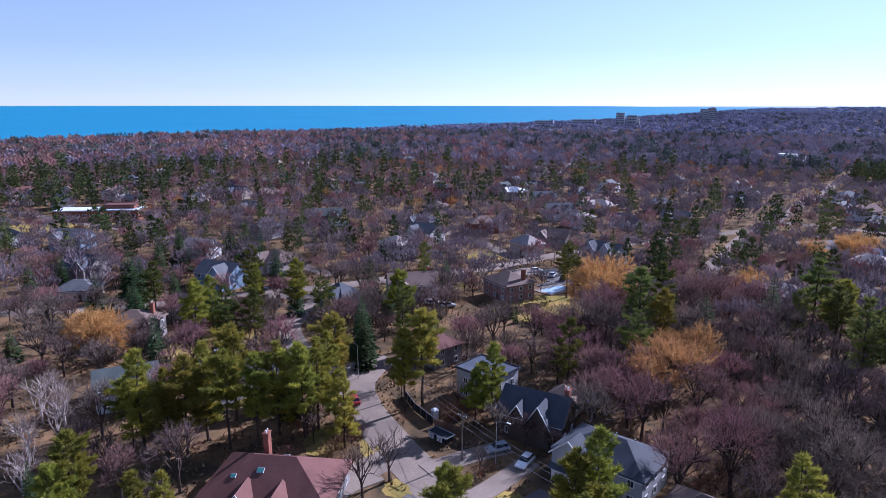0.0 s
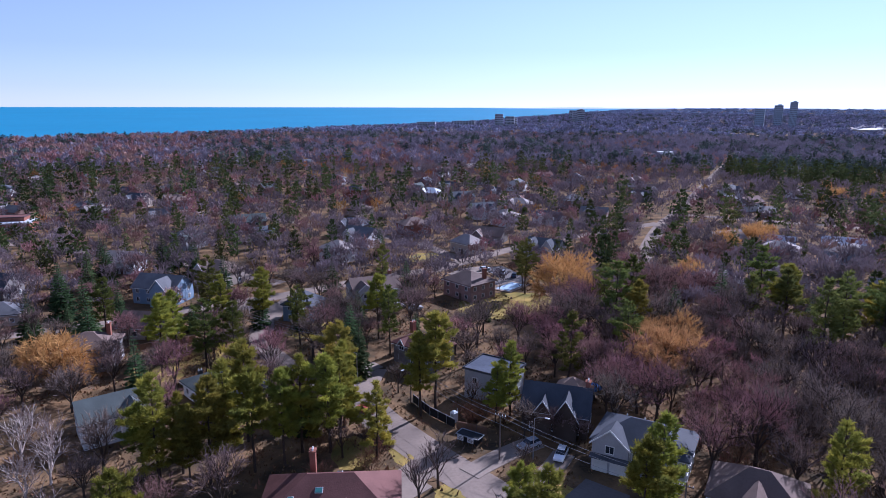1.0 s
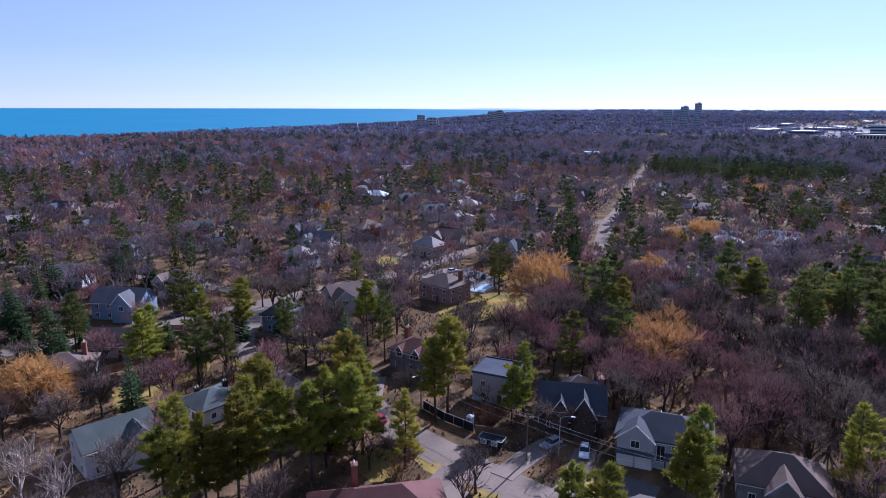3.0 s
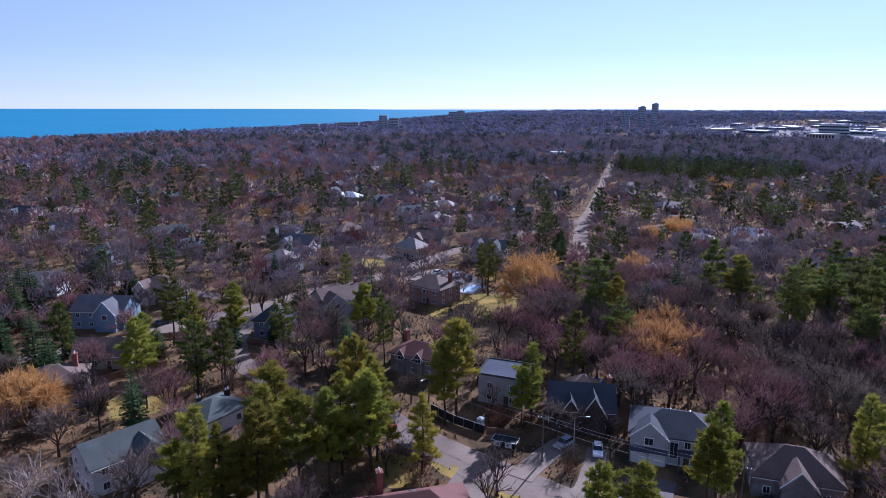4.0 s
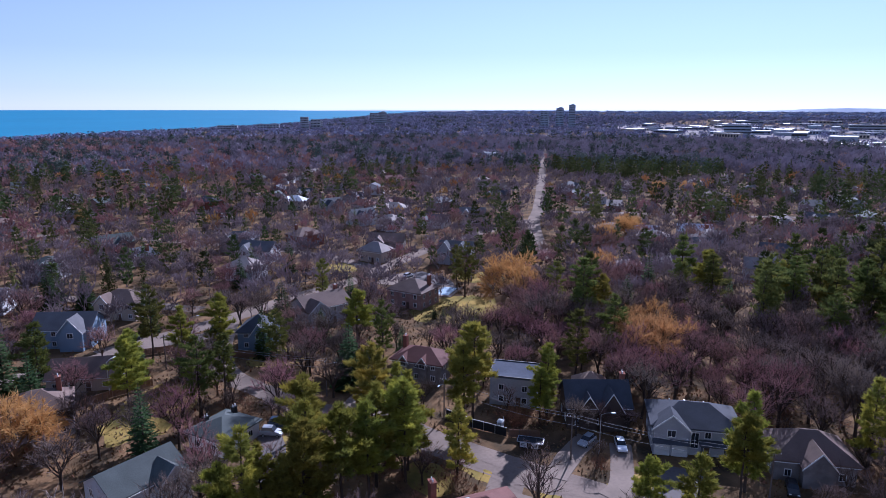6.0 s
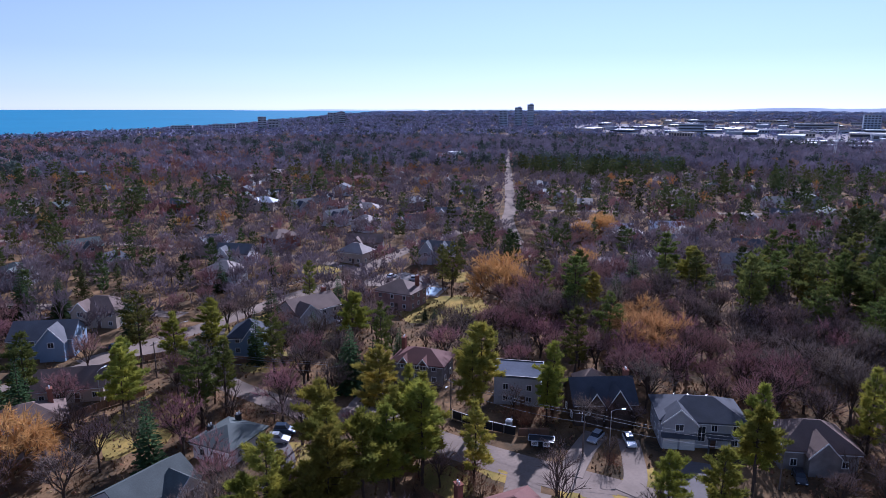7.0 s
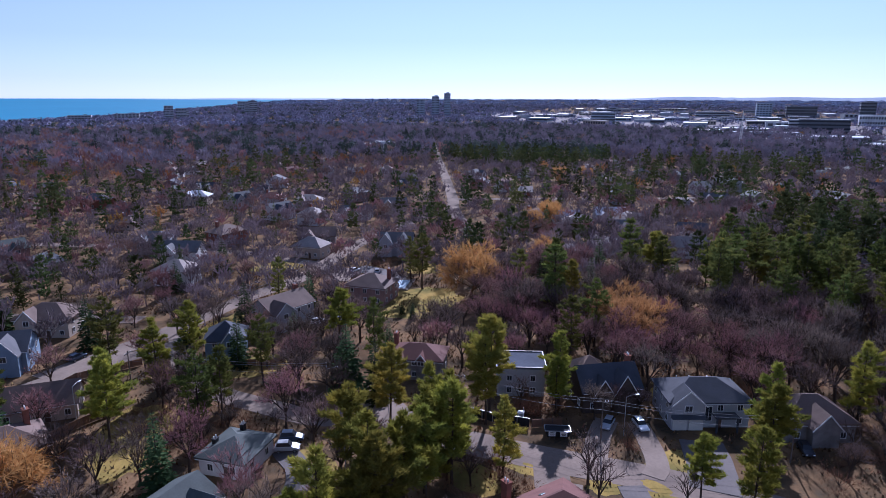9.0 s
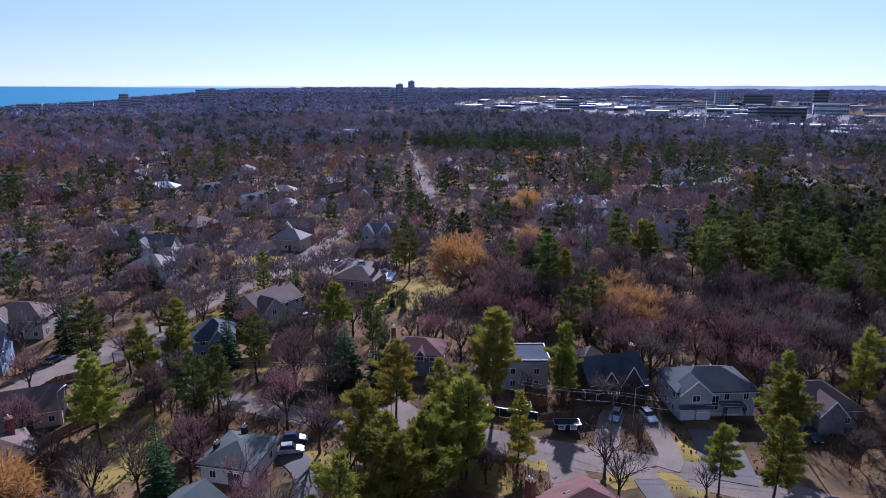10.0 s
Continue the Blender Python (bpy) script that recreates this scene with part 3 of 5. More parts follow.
class Geo:
    def __init__(self):
        self.v, self.f = [], []

    def tube(self, p, q, r0, r1, n=4):
        d = Vector(q) - Vector(p)
        u = d.orthogonal().normalized()
        w = d.normalized().cross(u)
        o = len(self.v)
        for c, r in ((Vector(p), r0), (Vector(q), r1)):
            for k in range(n):
                a = 2 * math.pi * k / n
                self.v.append(tuple(c + (u * math.cos(a) + w * math.sin(a)) * r))
        for k in range(n):
            j = (k + 1) % n
            self.f.append((o + k, o + j, o + n + j, o + n + k))

    def blade(self, p, d, width):
        """One thin leaf or twig: a triangle from p along d."""
        d = Vector(d)
        s = d.cross(Vector(rng.normal(size=3))).normalized() * width / 2
        p = Vector(p)
        o = len(self.v)
        self.v += [tuple(p - s), tuple(p + s), tuple(p + d)]
        self.f.append((o, o + 1, o + 2))

    def leaf(self, p, d, width, flat=0.6):
        """A broad tuft: a kite from p along d, lying more or less level."""
        d = Vector(d)
        up = Vector((0, 0, flat)) + Vector(rng.normal(size=3)) * 0.35
        s = d.cross(up).normalized() * width / 2
        p = Vector(p)
        o = len(self.v)
        self.v += [tuple(p), tuple(p + d * 0.55 - s), tuple(p + d), tuple(p + d * 0.55 + s)]
        self.f.append((o, o + 1, o + 2, o + 3))

    def corners(self):
        """The corners of all its triangles, one after another."""
        v = np.array(self.v, dtype=np.float32)
        return v[np.array(self.f).ravel()]

    def mesh(self, name, material):
        me = bpy.data.meshes.new(name)
        me.from_pydata(self.v, [], self.f)
        me.materials.append(material)
        return me


def unit(v):
    v = Vector(v)
    return v.normalized() if v.length > 1e-6 else Vector((0, 0, 1))


def bare_tree(h, wide, twig, bark, forks=(6, 5, 4), sprigs=9, lean=0.0, twig_width=0.055, low=0.28, droop=0.0, light=False):
    """A leafless broadleaf of height h: trunk, forking limbs, and a haze of twigs that follow the limbs outwards.
    light: limbs are single slim blades, for trees far off, and wood and twigs are one mesh."""
    wood, crown = Geo(), Geo()
    if light:
        wood = crown
    base = Vector((0, 0, -0.2))
    fork = Vector((rng.normal() * 0.3 + lean, rng.normal() * 0.3, h * low * rng.uniform(0.8, 1.2)))

    def limb(p, q, r0, r1, n):
        if light:
            crown.blade(p, (q - p) * 1.25, max(0.09, r0 * 2))
        else:
            wood.tube(p, q, r0, r1, n)

    limb(base, fork, h * 0.018 + 0.06, h * 0.012 + 0.04, 6)

    def grow(p, d, length, radius, level):
        n = 2 if level < len(forks) - 1 else 1
        start = p
        for i in range(n):
            q = p + d * length / n
            limb(p, q, radius * (1 - 0.35 * i / n), radius * (1 - 0.35 * (i + 1) / n), 4 if level < 1 else 3)
            p = q
            d = unit(d + Vector(rng.normal(size=3)) * 0.13 + Vector((0, 0, 0.10 - droop * 0.12 * level)))
        if level == len(forks) - 1:
            for _ in range(sprigs):
                o = start.lerp(p, rng.uniform(0.1, 1.0))
                t = unit(d * 1.1 + Vector(rng.normal(size=3)) * 0.62 + Vector((0, 0, (0.55 if light else 0.22) - droop * rng.uniform(0, 1.5))))
                crown.blade(o, t * h * rng.uniform(0.05, 0.12), twig_width * rng.uniform(0.7, 1.4))
            return
        for k in range(forks[level + 1]):
            a = 2 * math.pi * (k + rng.uniform(0, 0.6)) / forks[level + 1]
            u = d.orthogonal().normalized()
            w = d.cross(u)
            t = unit(d * 0.9 + (u * math.cos(a) + w * math.sin(a)) * rng.uniform(0.45, 0.9) + Vector((0, 0, 0.12)))
            grow(p - d * length * rng.uniform(0.0, 0.5), t, length * rng.uniform(0.55, 0.8), radius * 0.55, level + 1)

    for k in range(forks[0]):
        a = 2 * math.pi * (k + rng.uniform(0, 0.7)) / forks[0]
        s = rng.uniform(0.25, 0.9) * wide
        d = unit((math.cos(a) * s, math.sin(a) * s, 1.0))
        grow(fork - Vector((0, 0, h * rng.uniform(0, 0.1))), d, h * rng.uniform(0.26, 0.36), h * 0.009 + 0.02, 0)
    if light:
        return crown.corners()
    return wood.mesh("trunk", bark), crown.mesh("crown", twig)


def pine_tree(h, spread, whorls=13, sprays=9, dense=2.6, wide=0.15, low=0.3, light=False, needles=M_PINE):
    """A tall white pine: bare lower trunk, uneven rising branches that end in feathery needle sprays, with open gaps between tiers."""
    wood, crown = Geo(), Geo()
    p, path = Vector((0, 0, -0.2)), []
    for i in range(6):
        q = Vector((rng.normal() * 0.14 + p.x, rng.normal() * 0.14 + p.y, h * (i + 1) / 6))
        if light:
            crown.blade(p, (q - p) * 1.1, 0.4 * (1 - i / 7))
        else:
            wood.tube(p, q, 0.30 * (1 - i / 6.5), 0.30 * (1 - (i + 1) / 6.5), 6)
        p = q
        path.append(q)
    low *= rng.uniform(0.8, 1.25)
    bias = rng.uniform(0, 6.28)
    for i in range(whorls):
        g = min(max((i + rng.uniform(-0.35, 0.35)) / (whorls - 0.6), 0.0), 1.0)
        z = h * (low + (0.985 - low) * g)
        c = path[min(5, int(z / h * 6))]
        full = spread * (0.66 + 0.5 * g) * max(0.10, 1 - g ** 2.1) ** 0.9 * rng.uniform(0.55, 1.15)
        n = int(rng.integers(3, 6))
        a0 = rng.uniform(0, 6.28)
        for k in range(n):
            a = a0 + 2 * math.pi * (k + rng.uniform(-0.3, 0.3)) / n
            length = full * rng.uniform(0.5, 1.2) * (1 + 0.22 * math.cos(a - bias))
            d = Vector((math.cos(a), math.sin(a), rng.uniform(0.0, 0.26) + 0.5 * g * g))
            side = Vector((-d.y, d.x, 0))
            o = Vector((c.x, c.y, z))
            if not light:
                wood.tube(o, o + d * length * 0.85, 0.06, 0.02, 3)
            m = max(2, int(length * dense))
            for j in range(m):
                f = 0.36 + 0.64 * (j + rng.uniform(0, 0.8)) / m
                for s in (-1, 1):
                    reach = length * 0.34 * (1.2 - 0.75 * f) * rng.uniform(0.5, 1.3)
                    t = o + d * length * f + side * s * reach * rng.uniform(0.0, 0.9) + Vector((0, 0, rng.normal() * 0.10 + 0.12 * f * f * length * 0.3))
                    for _ in range(sprays):
                        e = unit(d * 0.6 + side * s * 0.35 + Vector(rng.normal(size=3)) * 0.42 + Vector((0, 0, 0.38)))
                        crown.blade(t + Vector(rng.normal(size=3)) * 0.16, e * rng.uniform(0.5, 1.05) * (1 if sprays > 4 else 1.5), wide * rng.uniform(0.7, 1.5))
    if light:
        return crown.corners()
    return wood.mesh("trunk", M_BARK), crown.mesh("crown", needles)


def spruce_tree(h, spread, whorls=20):
    wood, crown = Geo(), Geo()
    wood.tube((0, 0, -0.2), (0, 0, h), 0.26, 0.03, 6)
    for i in range(whorls):
        f = 0.06 + 0.93 * i / whorls
        full = spread * (1 - f) ** 0.85 + 0.15
        n = 10 if f < 0.7 else 7
        a0 = rng.uniform(0, 6.28)
        for k in range(n):
            a = a0 + 2 * math.pi * k / n + rng.normal() * 0.12
            length = full * rng.uniform(0.75, 1.12)
            d = Vector((math.cos(a), math.sin(a), -0.18 + 0.35 * f))
            o = Vector((0, 0, f * h))
            for j in range(4):
                t = o + d * length * (0.25 + 0.2 * j)
                for s in (-1, 1):
                    e = unit(d + Vector((-d.y, d.x, 0)) * s * rng.uniform(0.3, 0.8) + Vector((0, 0, rng.normal() * 0.2 - 0.1)))
                    crown.leaf(t, e * length * rng.uniform(0.28, 0.4), length * 0.2 + 0.1, 1.0)
    return wood.mesh("trunk", M_BARK), crown.mesh("crown", M_SPRUCE)


def shrub(h, spread):
    wood, crown = Geo(), Geo()
    for _ in range(10):
        d = unit((rng.normal() * 0.6, rng.normal() * 0.6, 1))
        wood.tube((0, 0, -0.1), d * h * 0.6, 0.04, 0.015, 3)
    for _ in range(260):
        u = Vector(rng.normal(size=3)) * 0.45
        p = Vector((u.x * spread, u.y * spread, h * 0.5 + u.z * h * 0.5))
        if p.z > 0.1:
            crown.blade(p, unit((u.x, u.y, abs(u.z) + 0.3)) * rng.uniform(0.3, 0.8), 0.06)
    return wood.mesh("trunk", M_BARK), crown.mesh("crown", M_SHRUB)


KINDS = {
    "bare_tree": [bare_tree(14, w, M_TWIG, M_BARK, sprigs=12, twig_width=0.05) for w in (0.8, 1.0, 0.65, 0.9, 0.75)],
    "maple_tree": [bare_tree(14, w, M_TWIGRED, M_BARK, sprigs=15, twig_width=0.06) for w in (0.8, 1.0, 0.7)],
    "birch_tree": [bare_tree(12, w, M_TWIG, M_BIRCHBARK, (5, 4, 4), 8) for w in (0.5, 0.6)],
    "young_tree": [bare_tree(9, w, M_TWIG, M_BARK, (6, 4, 3), 5, twig_width=0.04) for w in (0.6, 0.75)],
    "tall_pine": [pine_tree(20, s, 14, 11, 2.9, 0.19, q) for s, q in ((5.2, 0.26), (6.0, 0.34), (4.6, 0.22), (5.6, 0.4), (5.0, 0.3))],
    "pine_tree": [pine_tree(20, s, 12, 6, 2.1, 0.28, q, needles=M_DARKPINE) for s, q in ((5.2, 0.3), (6.0, 0.4), (4.6, 0.25), (5.6, 0.35))],
    "spruce_tree": [spruce_tree(16, s) for s in (3.8, 3.2)],
    "willow_tree": [bare_tree(15, w, M_WILLOW, M_WILLOWBARK, (8, 6, 5), 22, twig_width=0.125, low=0.16, droop=0.45) for w in (2.0, 1.75)],
    "budding_tree": [bare_tree(15, w, M_BUD, M_BARK, (7, 6, 5), 20, twig_width=0.115, low=0.2, droop=0.2) for w in (1.7, 1.9)],
    "shrub": [shrub(2.2, 1.8), shrub(1.6, 2.4)],
}
HEIGHT = {"bare_tree": 14, "maple_tree": 14, "birch_tree": 12, "young_tree": 9, "tall_pine": 20, "pine_tree": 20, "spruce_tree": 16, "willow_tree": 15, "budding_tree": 15, "shrub": 2}
LABEL = {
    "bare_tree": "leafless grey-brown broadleaf tree with fine twigs", "maple_tree": "leafless maple with a reddish haze of buds",
    "birch_tree": "leafless birch with pale white trunk and limbs", "young_tree": "slim leafless young tree beside the street",
    "pine_tree": "dark olive-green pine with layered needle branches", "tall_pine": "tall white pine with feathery yellow-green needle sprays",
    "budding_tree": "wide spreading tree with tan-orange budding twigs", "spruce_tree": "dark green cone-shaped spruce",
    "willow_tree": "golden willow with hanging yellow-orange strands", "shrub": "low brown leafless garden shrub",
}
count = {k: 0 for k in KINDS}
planted = []


def plant(kind, x, y, h, wide=1.0):
    wood, crown = KINDS[kind][count[kind] % len(KINDS[kind])]
    count[kind] += 1
    s = h / HEIGHT[kind]
    ob = thing(kind, pose(x, y, 0, 0, 0, float(rng.uniform(0, 360))), LABEL[kind], "shrub" if kind == "shrub" else "tree", kind.replace("_", " ") + "s")
    ob.scale = (s * wide, s * wide, s)
    for name, me in (("trunk", wood), ("crown", crown)):
        new(name, me).parent = ob
    planted.append((x, y))


PINES = [(-55, 108, 20), (-47, 107, 19), (-45, 112, 20), (-40, 109, 19), (-35, 110, 18), (-32, 114, 19), (-27, 113, 19), (-24, 122, 18), (-42, 120, 20), (-56, 86, 16),
         (-43, 79, 14), (-56, 82, 13), (-41, 82, 12), (-5, 126, 21), (-43, 185, 18), (-19, 109, 15), (-1, 83, 12), (21, 82, 18.5)]
PINES += [(17, 80, 16), (-8.5, 123.5, 18), (-25, 116, 19), (-24, 134, 18), (-52, 111, 15), (-58, 110, 14), (-50, 106, 14), 
          (-53, 178, 18), (-66, 165, 17), (-64, 173, 16), (-12, 170, 18), (0, 75.5, 16.5), (45, 75, 18), (113, 137, 18), (108, 119, 18), (98, 151, 20), (54, 152, 18), (9.2, 119.6, 16.5), (5.5, 117.5, 12)]
SPRUCES = [(65, 153, 17), (-19, 146, 15), (-81, 246, 18), (-80, 264, 17), (-98, 239, 17), (-99, 223, 18), (-101, 204, 18), (-89, 186, 18), (-83, 169, 16), (-83, 195, 13), (-44, 186, 13), (-33, 182, 14), (63, 170, 15), (89, 167, 18), (-1, 266, 14), (20, 187, 4.5), (20, 182, 5), (21, 178, 5)]
BUDDING = [(45, 124, 20), (54, 137, 18)]
WILLOWS = [(48, 187, 23), (98, 198, 14), (302, 356, 15), (318, 342, 15), (162, 249, 15), (-85, 152, 18), (145, 245, 14), (173, 257, 14)]
MAPLES = [(32, 129, 15), (49, 116, 15), (37, 125, 15), (29, 117, 15), (36, 110, 15), (54, 112, 14), (57, 106, 14), (23, 156, 14), (29, 153, 14), (49, 102, 15), (31, 159, 13), (27, 168, 9)]
BARES = [(73, 108, 15), (77, 103, 16), (87, 103, 16), (53, 98, 15), (54, 91, 15), (-39, 137, 13), (-48, 175, 13), (-27, 208, 13), (-33, 206, 13), (-7, 187, 12), (-36, 214, 13), (-24, 170, 12), (-54, 230, 13), (9, 110.5, 9), (24, 70, 9), (31, 66, 10), (39, 68, 12), (46, 84, 14), (14, 108.5, 8), (18.5, 106.5, 7), (-64, 155, 10), (-36, 268, 14), (11, 223, 12), (-104, 164, 16), (-116, 173, 15)]
BIRCHES = [(-73, 112, 11), (-75, 118, 12), (-80, 119, 13), (-74, 105, 12), (-68, 93, 12), (-83, 129, 9)]
YOUNG = [(-10, 98, 11), (-3, 84, 8), (-14, 93, 11)]
for kind, spots in (("tall_pine", PINES), ("spruce_tree", SPRUCES), ("willow_tree", WILLOWS), ("budding_tree", BUDDING), ("maple_tree", MAPLES), ("bare_tree", BARES), ("birch_tree", BIRCHES), ("young_tree", YOUNG)):
    for x, y, h in spots:
        plant(kind, x, y, h)


# ---- woods: single trees near by, then stands of many ----
def road_gap(x, y):
    best = 1e9
    for line, width in ROADS + DRIVES:
        for (x0, y0), (x1, y1) in zip(line, line[1:]):
            L2 = (x1 - x0) ** 2 + (y1 - y0) ** 2
            s = max(0, min(1, ((x - x0) * (x1 - x0) + (y - y0) * (y1 - y0)) / L2))
            best = min(best, math.hypot(x - x0 - s * (x1 - x0), y - y0 - s * (y1 - y0)) - width / 2)
    return best


def house_gap(x, y):
    """How far off the nearest house is; the nearest fifteen houses keep their fronts open as well."""
    best = 99.0
    for i, (hx, hy, hr_) in enumerate(HOUSE_SITES):
        d = math.hypot(x - hx, y - hy) - hr_
        if d < 14:
            best = min(best, d + 1.2)
            k = math.hypot(hx + 60, hy - 30)
        if d < 14 and i < 15:
            best = min(best, math.hypot(x - hx + 7 * (hx + 60) / k, y - hy + 7 * (hy - 30) / k) - hr_ + 1.5)
    return best


def lawn_hit(x, y):
    return any(((x - l[0]) / l[2]) ** 2 + ((y - l[1]) / l[3]) ** 2 < 1 for l in LAWNS[:3]) or (x - 23) ** 2 + (y - 181) ** 2 < 160 or (2 < x < 40 and 168 < y < 200)


def lake_side(x, y):
    """True on the lake's side of the shore."""
    for (x0, y0), (x1, y1) in zip(SHORE, SHORE[1:]):
        if x0 <= x <= x1:
            return y > y0 + (y1 - y0) * (x - x0) / (x1 - x0) - 15
    return False


EDGE = [(-900, 760), (286, 760), (667, 960), (1032, 1085), (1387, 1255), (1700, 1650), (2000, 2400)]


def open_land(x, y):
    """The works and rail yards, which are nearly bare of trees."""
    for (y0, x0), (y1, x1) in zip(EDGE, EDGE[1:]):
        if y0 <= y < y1:
            return x0 + (x1 - x0) * (y - y0) / (y1 - y0) < x < 2500
    return False


tr = random.Random(5)
filled = []
grid = {}


def free(x, y, gap):
    gx, gy = int(x // 6), int(y // 6)
    for i in (-1, 0, 1):
        for j in (-1, 0, 1):
            for p in grid.get((gx + i, gy + j), ()):
                if math.hypot(p[0] - x, p[1] - y) < gap:
                    return False
    return True


def claim(x, y):
    grid.setdefault((int(x // 6), int(y // 6)), []).append((x, y))


for p in planted:
    claim(*p)
near_sites = []
for _ in range(30000):
    a, r = radians(tr.uniform(-41, 86)), math.sqrt(tr.uniform(60 ** 2, 330 ** 2))
    x, y = -45 + r * math.sin(a), 25 + r * math.cos(a)
    deep = x > 26 and y < 190 and not (100 < x < 180 and 140 < y < 175)
    gap = tr.uniform(5.0, 7.6) if deep else (tr.uniform(6.6, 10.0) if x < -28 and y < 205 else tr.uniform(5.2, 8.6))
    if x * 0.75 + y * 0.66 < 66 and x > -30:
        continue
    if -30 < x < 24 and y < 135:
        continue
    if any(math.hypot(x - w[0], y - w[1]) < 10.5 for w in WILLOWS + BUDDING) or road_gap(x, y) < 2.2 or house_gap(x, y) < (1.5 if deep else 1.8) or lawn_hit(x, y) or not free(x, y, gap):
        continue
    claim(x, y)
    near_sites.append((r, x, y, deep))
near_sites.sort()
stand = []
for r, x, y, deep in near_sites:
    k = tr.random()
    patch = noise.noise(Vector((x * 0.012, y * 0.012, 3.0)))
    if deep and x > 85 and y < 170:
        kind = "pine_tree" if k < 0.5 else "bare_tree"
    elif deep:
        kind = "maple_tree" if k < 0.3 + patch else ("pine_tree" if k > 0.97 else "bare_tree")
    else:
        kind = "pine_tree" if k < 0.09 + 0.15 * patch else ("spruce_tree" if k < 0.20 else ("maple_tree" if k < 0.42 else "bare_tree"))
    h = {"pine_tree": tr.uniform(14, 20), "spruce_tree": tr.uniform(9, 17), "maple_tree": tr.uniform(9, 14), "bare_tree": tr.uniform(9, 15)}[kind] * (1.22 if deep else 1.0)
    if count[kind] < {"bare_tree": 200, "maple_tree": 100, "pine_tree": 80, "spruce_tree": 60}[kind]:
        plant(kind, x, y, h, tr.uniform(0.85, 1.15))
    else:
        stand.append((kind, x, y, h))
for _ in range(230):
    a, r = radians(tr.uniform(-35, 75)), math.sqrt(tr.uniform(80 ** 2, 240 ** 2))
    x, y = -45 + r * math.sin(a), 25 + r * math.cos(a)
    if road_gap(x, y) > 0.8 and 0.5 < house_gap(x, y) < 16:
        plant("shrub", x, y, tr.uniform(1.2, 2.6))

# thicket beside the near street, and garden growth behind the site fence
for x0, x1, y0, y1, n in ((-30, -13, 99, 126, 34), (0, 9, 116, 125, 12), (4, 12, 98, 108, 10), (-60, -40, 146, 172, 40), (26, 60, 84, 112, 26), (10, 44, 58, 78, 26)):
    for _ in range(n):
        x, y = tr.uniform(x0, x1), tr.uniform(y0, y1)
        if road_gap(x, y) > 0.9 and all(math.hypot(x - p[0], y - p[1]) > p[2] - 1.5 for p in HOUSE_SITES[:30]):
            plant("shrub", x, y, tr.uniform(1.0, 3.0))
            if tr.random() < 0.3:
                plant("young_tree", x + 1, y + 1, tr.uniform(5, 9))


def puff(n, h, wide, low, size, shape, thin=0.30):
    """A light far tree: n small triangles filling its crown, as arrays of corners."""
    v = []
    for _ in range(n):
        if shape == "cone":
            f = rng.uniform(0, 1) ** 1.25
            rr = wide * (1 - f ** 2.0) * (0.6 + 0.4 * math.sin(f * 19)) * math.sqrt(rng.uniform(0.2, 1))
            z = low + (h - low) * f
        else:
            u = rng.normal(size=3)
            u /= np.linalg.norm(u)
            q = rng.uniform(0.35, 1) ** 0.5
            rr, z = wide * q * math.hypot(u[0], u[1]), low + (h - low) * (0.5 + 0.5 * u[2] * q)
        a = rng.uniform(0, 2 * math.pi)
        c = np.array([rr * math.cos(a), rr * math.sin(a), z])
        mid = low + (h - low) * 0.42
        nrm = np.array([c[0] / wide, c[1] / wide, (c[2] - mid) / (h - low) * 2.0 + 0.25]) + rng.normal(size=3) * 0.28
        nrm /= np.linalg.norm(nrm)
        d = np.cross(nrm, rng.normal(size=3))
        if shape == "dome":
            # twigs point up and out of the crown
            d = np.array([c[0] / wide, c[1] / wide, 0.9]) + rng.normal(size=3) * 0.4
            nrm = np.cross(d, rng.normal(size=3))
            nrm /= np.linalg.norm(nrm) + 1e-6
        d /= np.linalg.norm(d) + 1e-6
        s = np.cross(nrm, d)
        L = size * rng.uniform(0.6, 1.3)
        w = thin * L
        v += [c - s * w - d * L * 0.4, c + d * L * 0.8, c + s * w - d * L * 0.4]
    # trunk: a thin three-cornered spike
    v += [np.array([-0.22, 0, 0]), np.array([0.22, 0, 0]), np.array([0, 0, h * 0.75])]
    v += [np.array([0, -0.22, 0]), np.array([0, 0.22, 0]), np.array([0, 0, h * 0.75])]
    return np.array(v, dtype=np.float32)


def woods(name, sites, templates, material, label):
    """Many trees of one sort as one mesh; sites are x, y, height against the template, and a tint."""
    if not sites:
        return
    chunks, tints = [], []
    for i, (x, y, s, tint) in enumerate(sites):
        t = templates[i % len(templates)]
        a = (i * 2.399) % 6.283
        c, q = math.cos(a), math.sin(a)
        o = np.empty_like(t)
        o[:, 0] = (t[:, 0] * c - t[:, 1] * q) * s + x
        o[:, 1] = (t[:, 0] * q + t[:, 1] * c) * s + y
        o[:, 2] = t[:, 2] * s + ground_z(x, y)
        chunks.append(o)
        tints.append(np.full(len(t), tint, dtype=np.float32))
    v = np.concatenate(chunks)
    n = len(v)
    me = bpy.data.meshes.new(name)
    me.vertices.add(n)
    me.vertices.foreach_set("co", v.ravel())
    me.loops.add(n)
    me.loops.foreach_set("vertex_index", np.arange(n, dtype=np.int32))
    me.polygons.add(n // 3)
    me.polygons.foreach_set("loop_start", np.arange(0, n, 3, dtype=np.int32))
    me.update(calc_edges=True)
    at = me.attributes.new("tint", "FLOAT", "POINT")
    at.data.foreach_set("value", np.concatenate(tints))
    me.materials.append(material)
    tagged(new(name, me), label, "woods", kind="stuff")


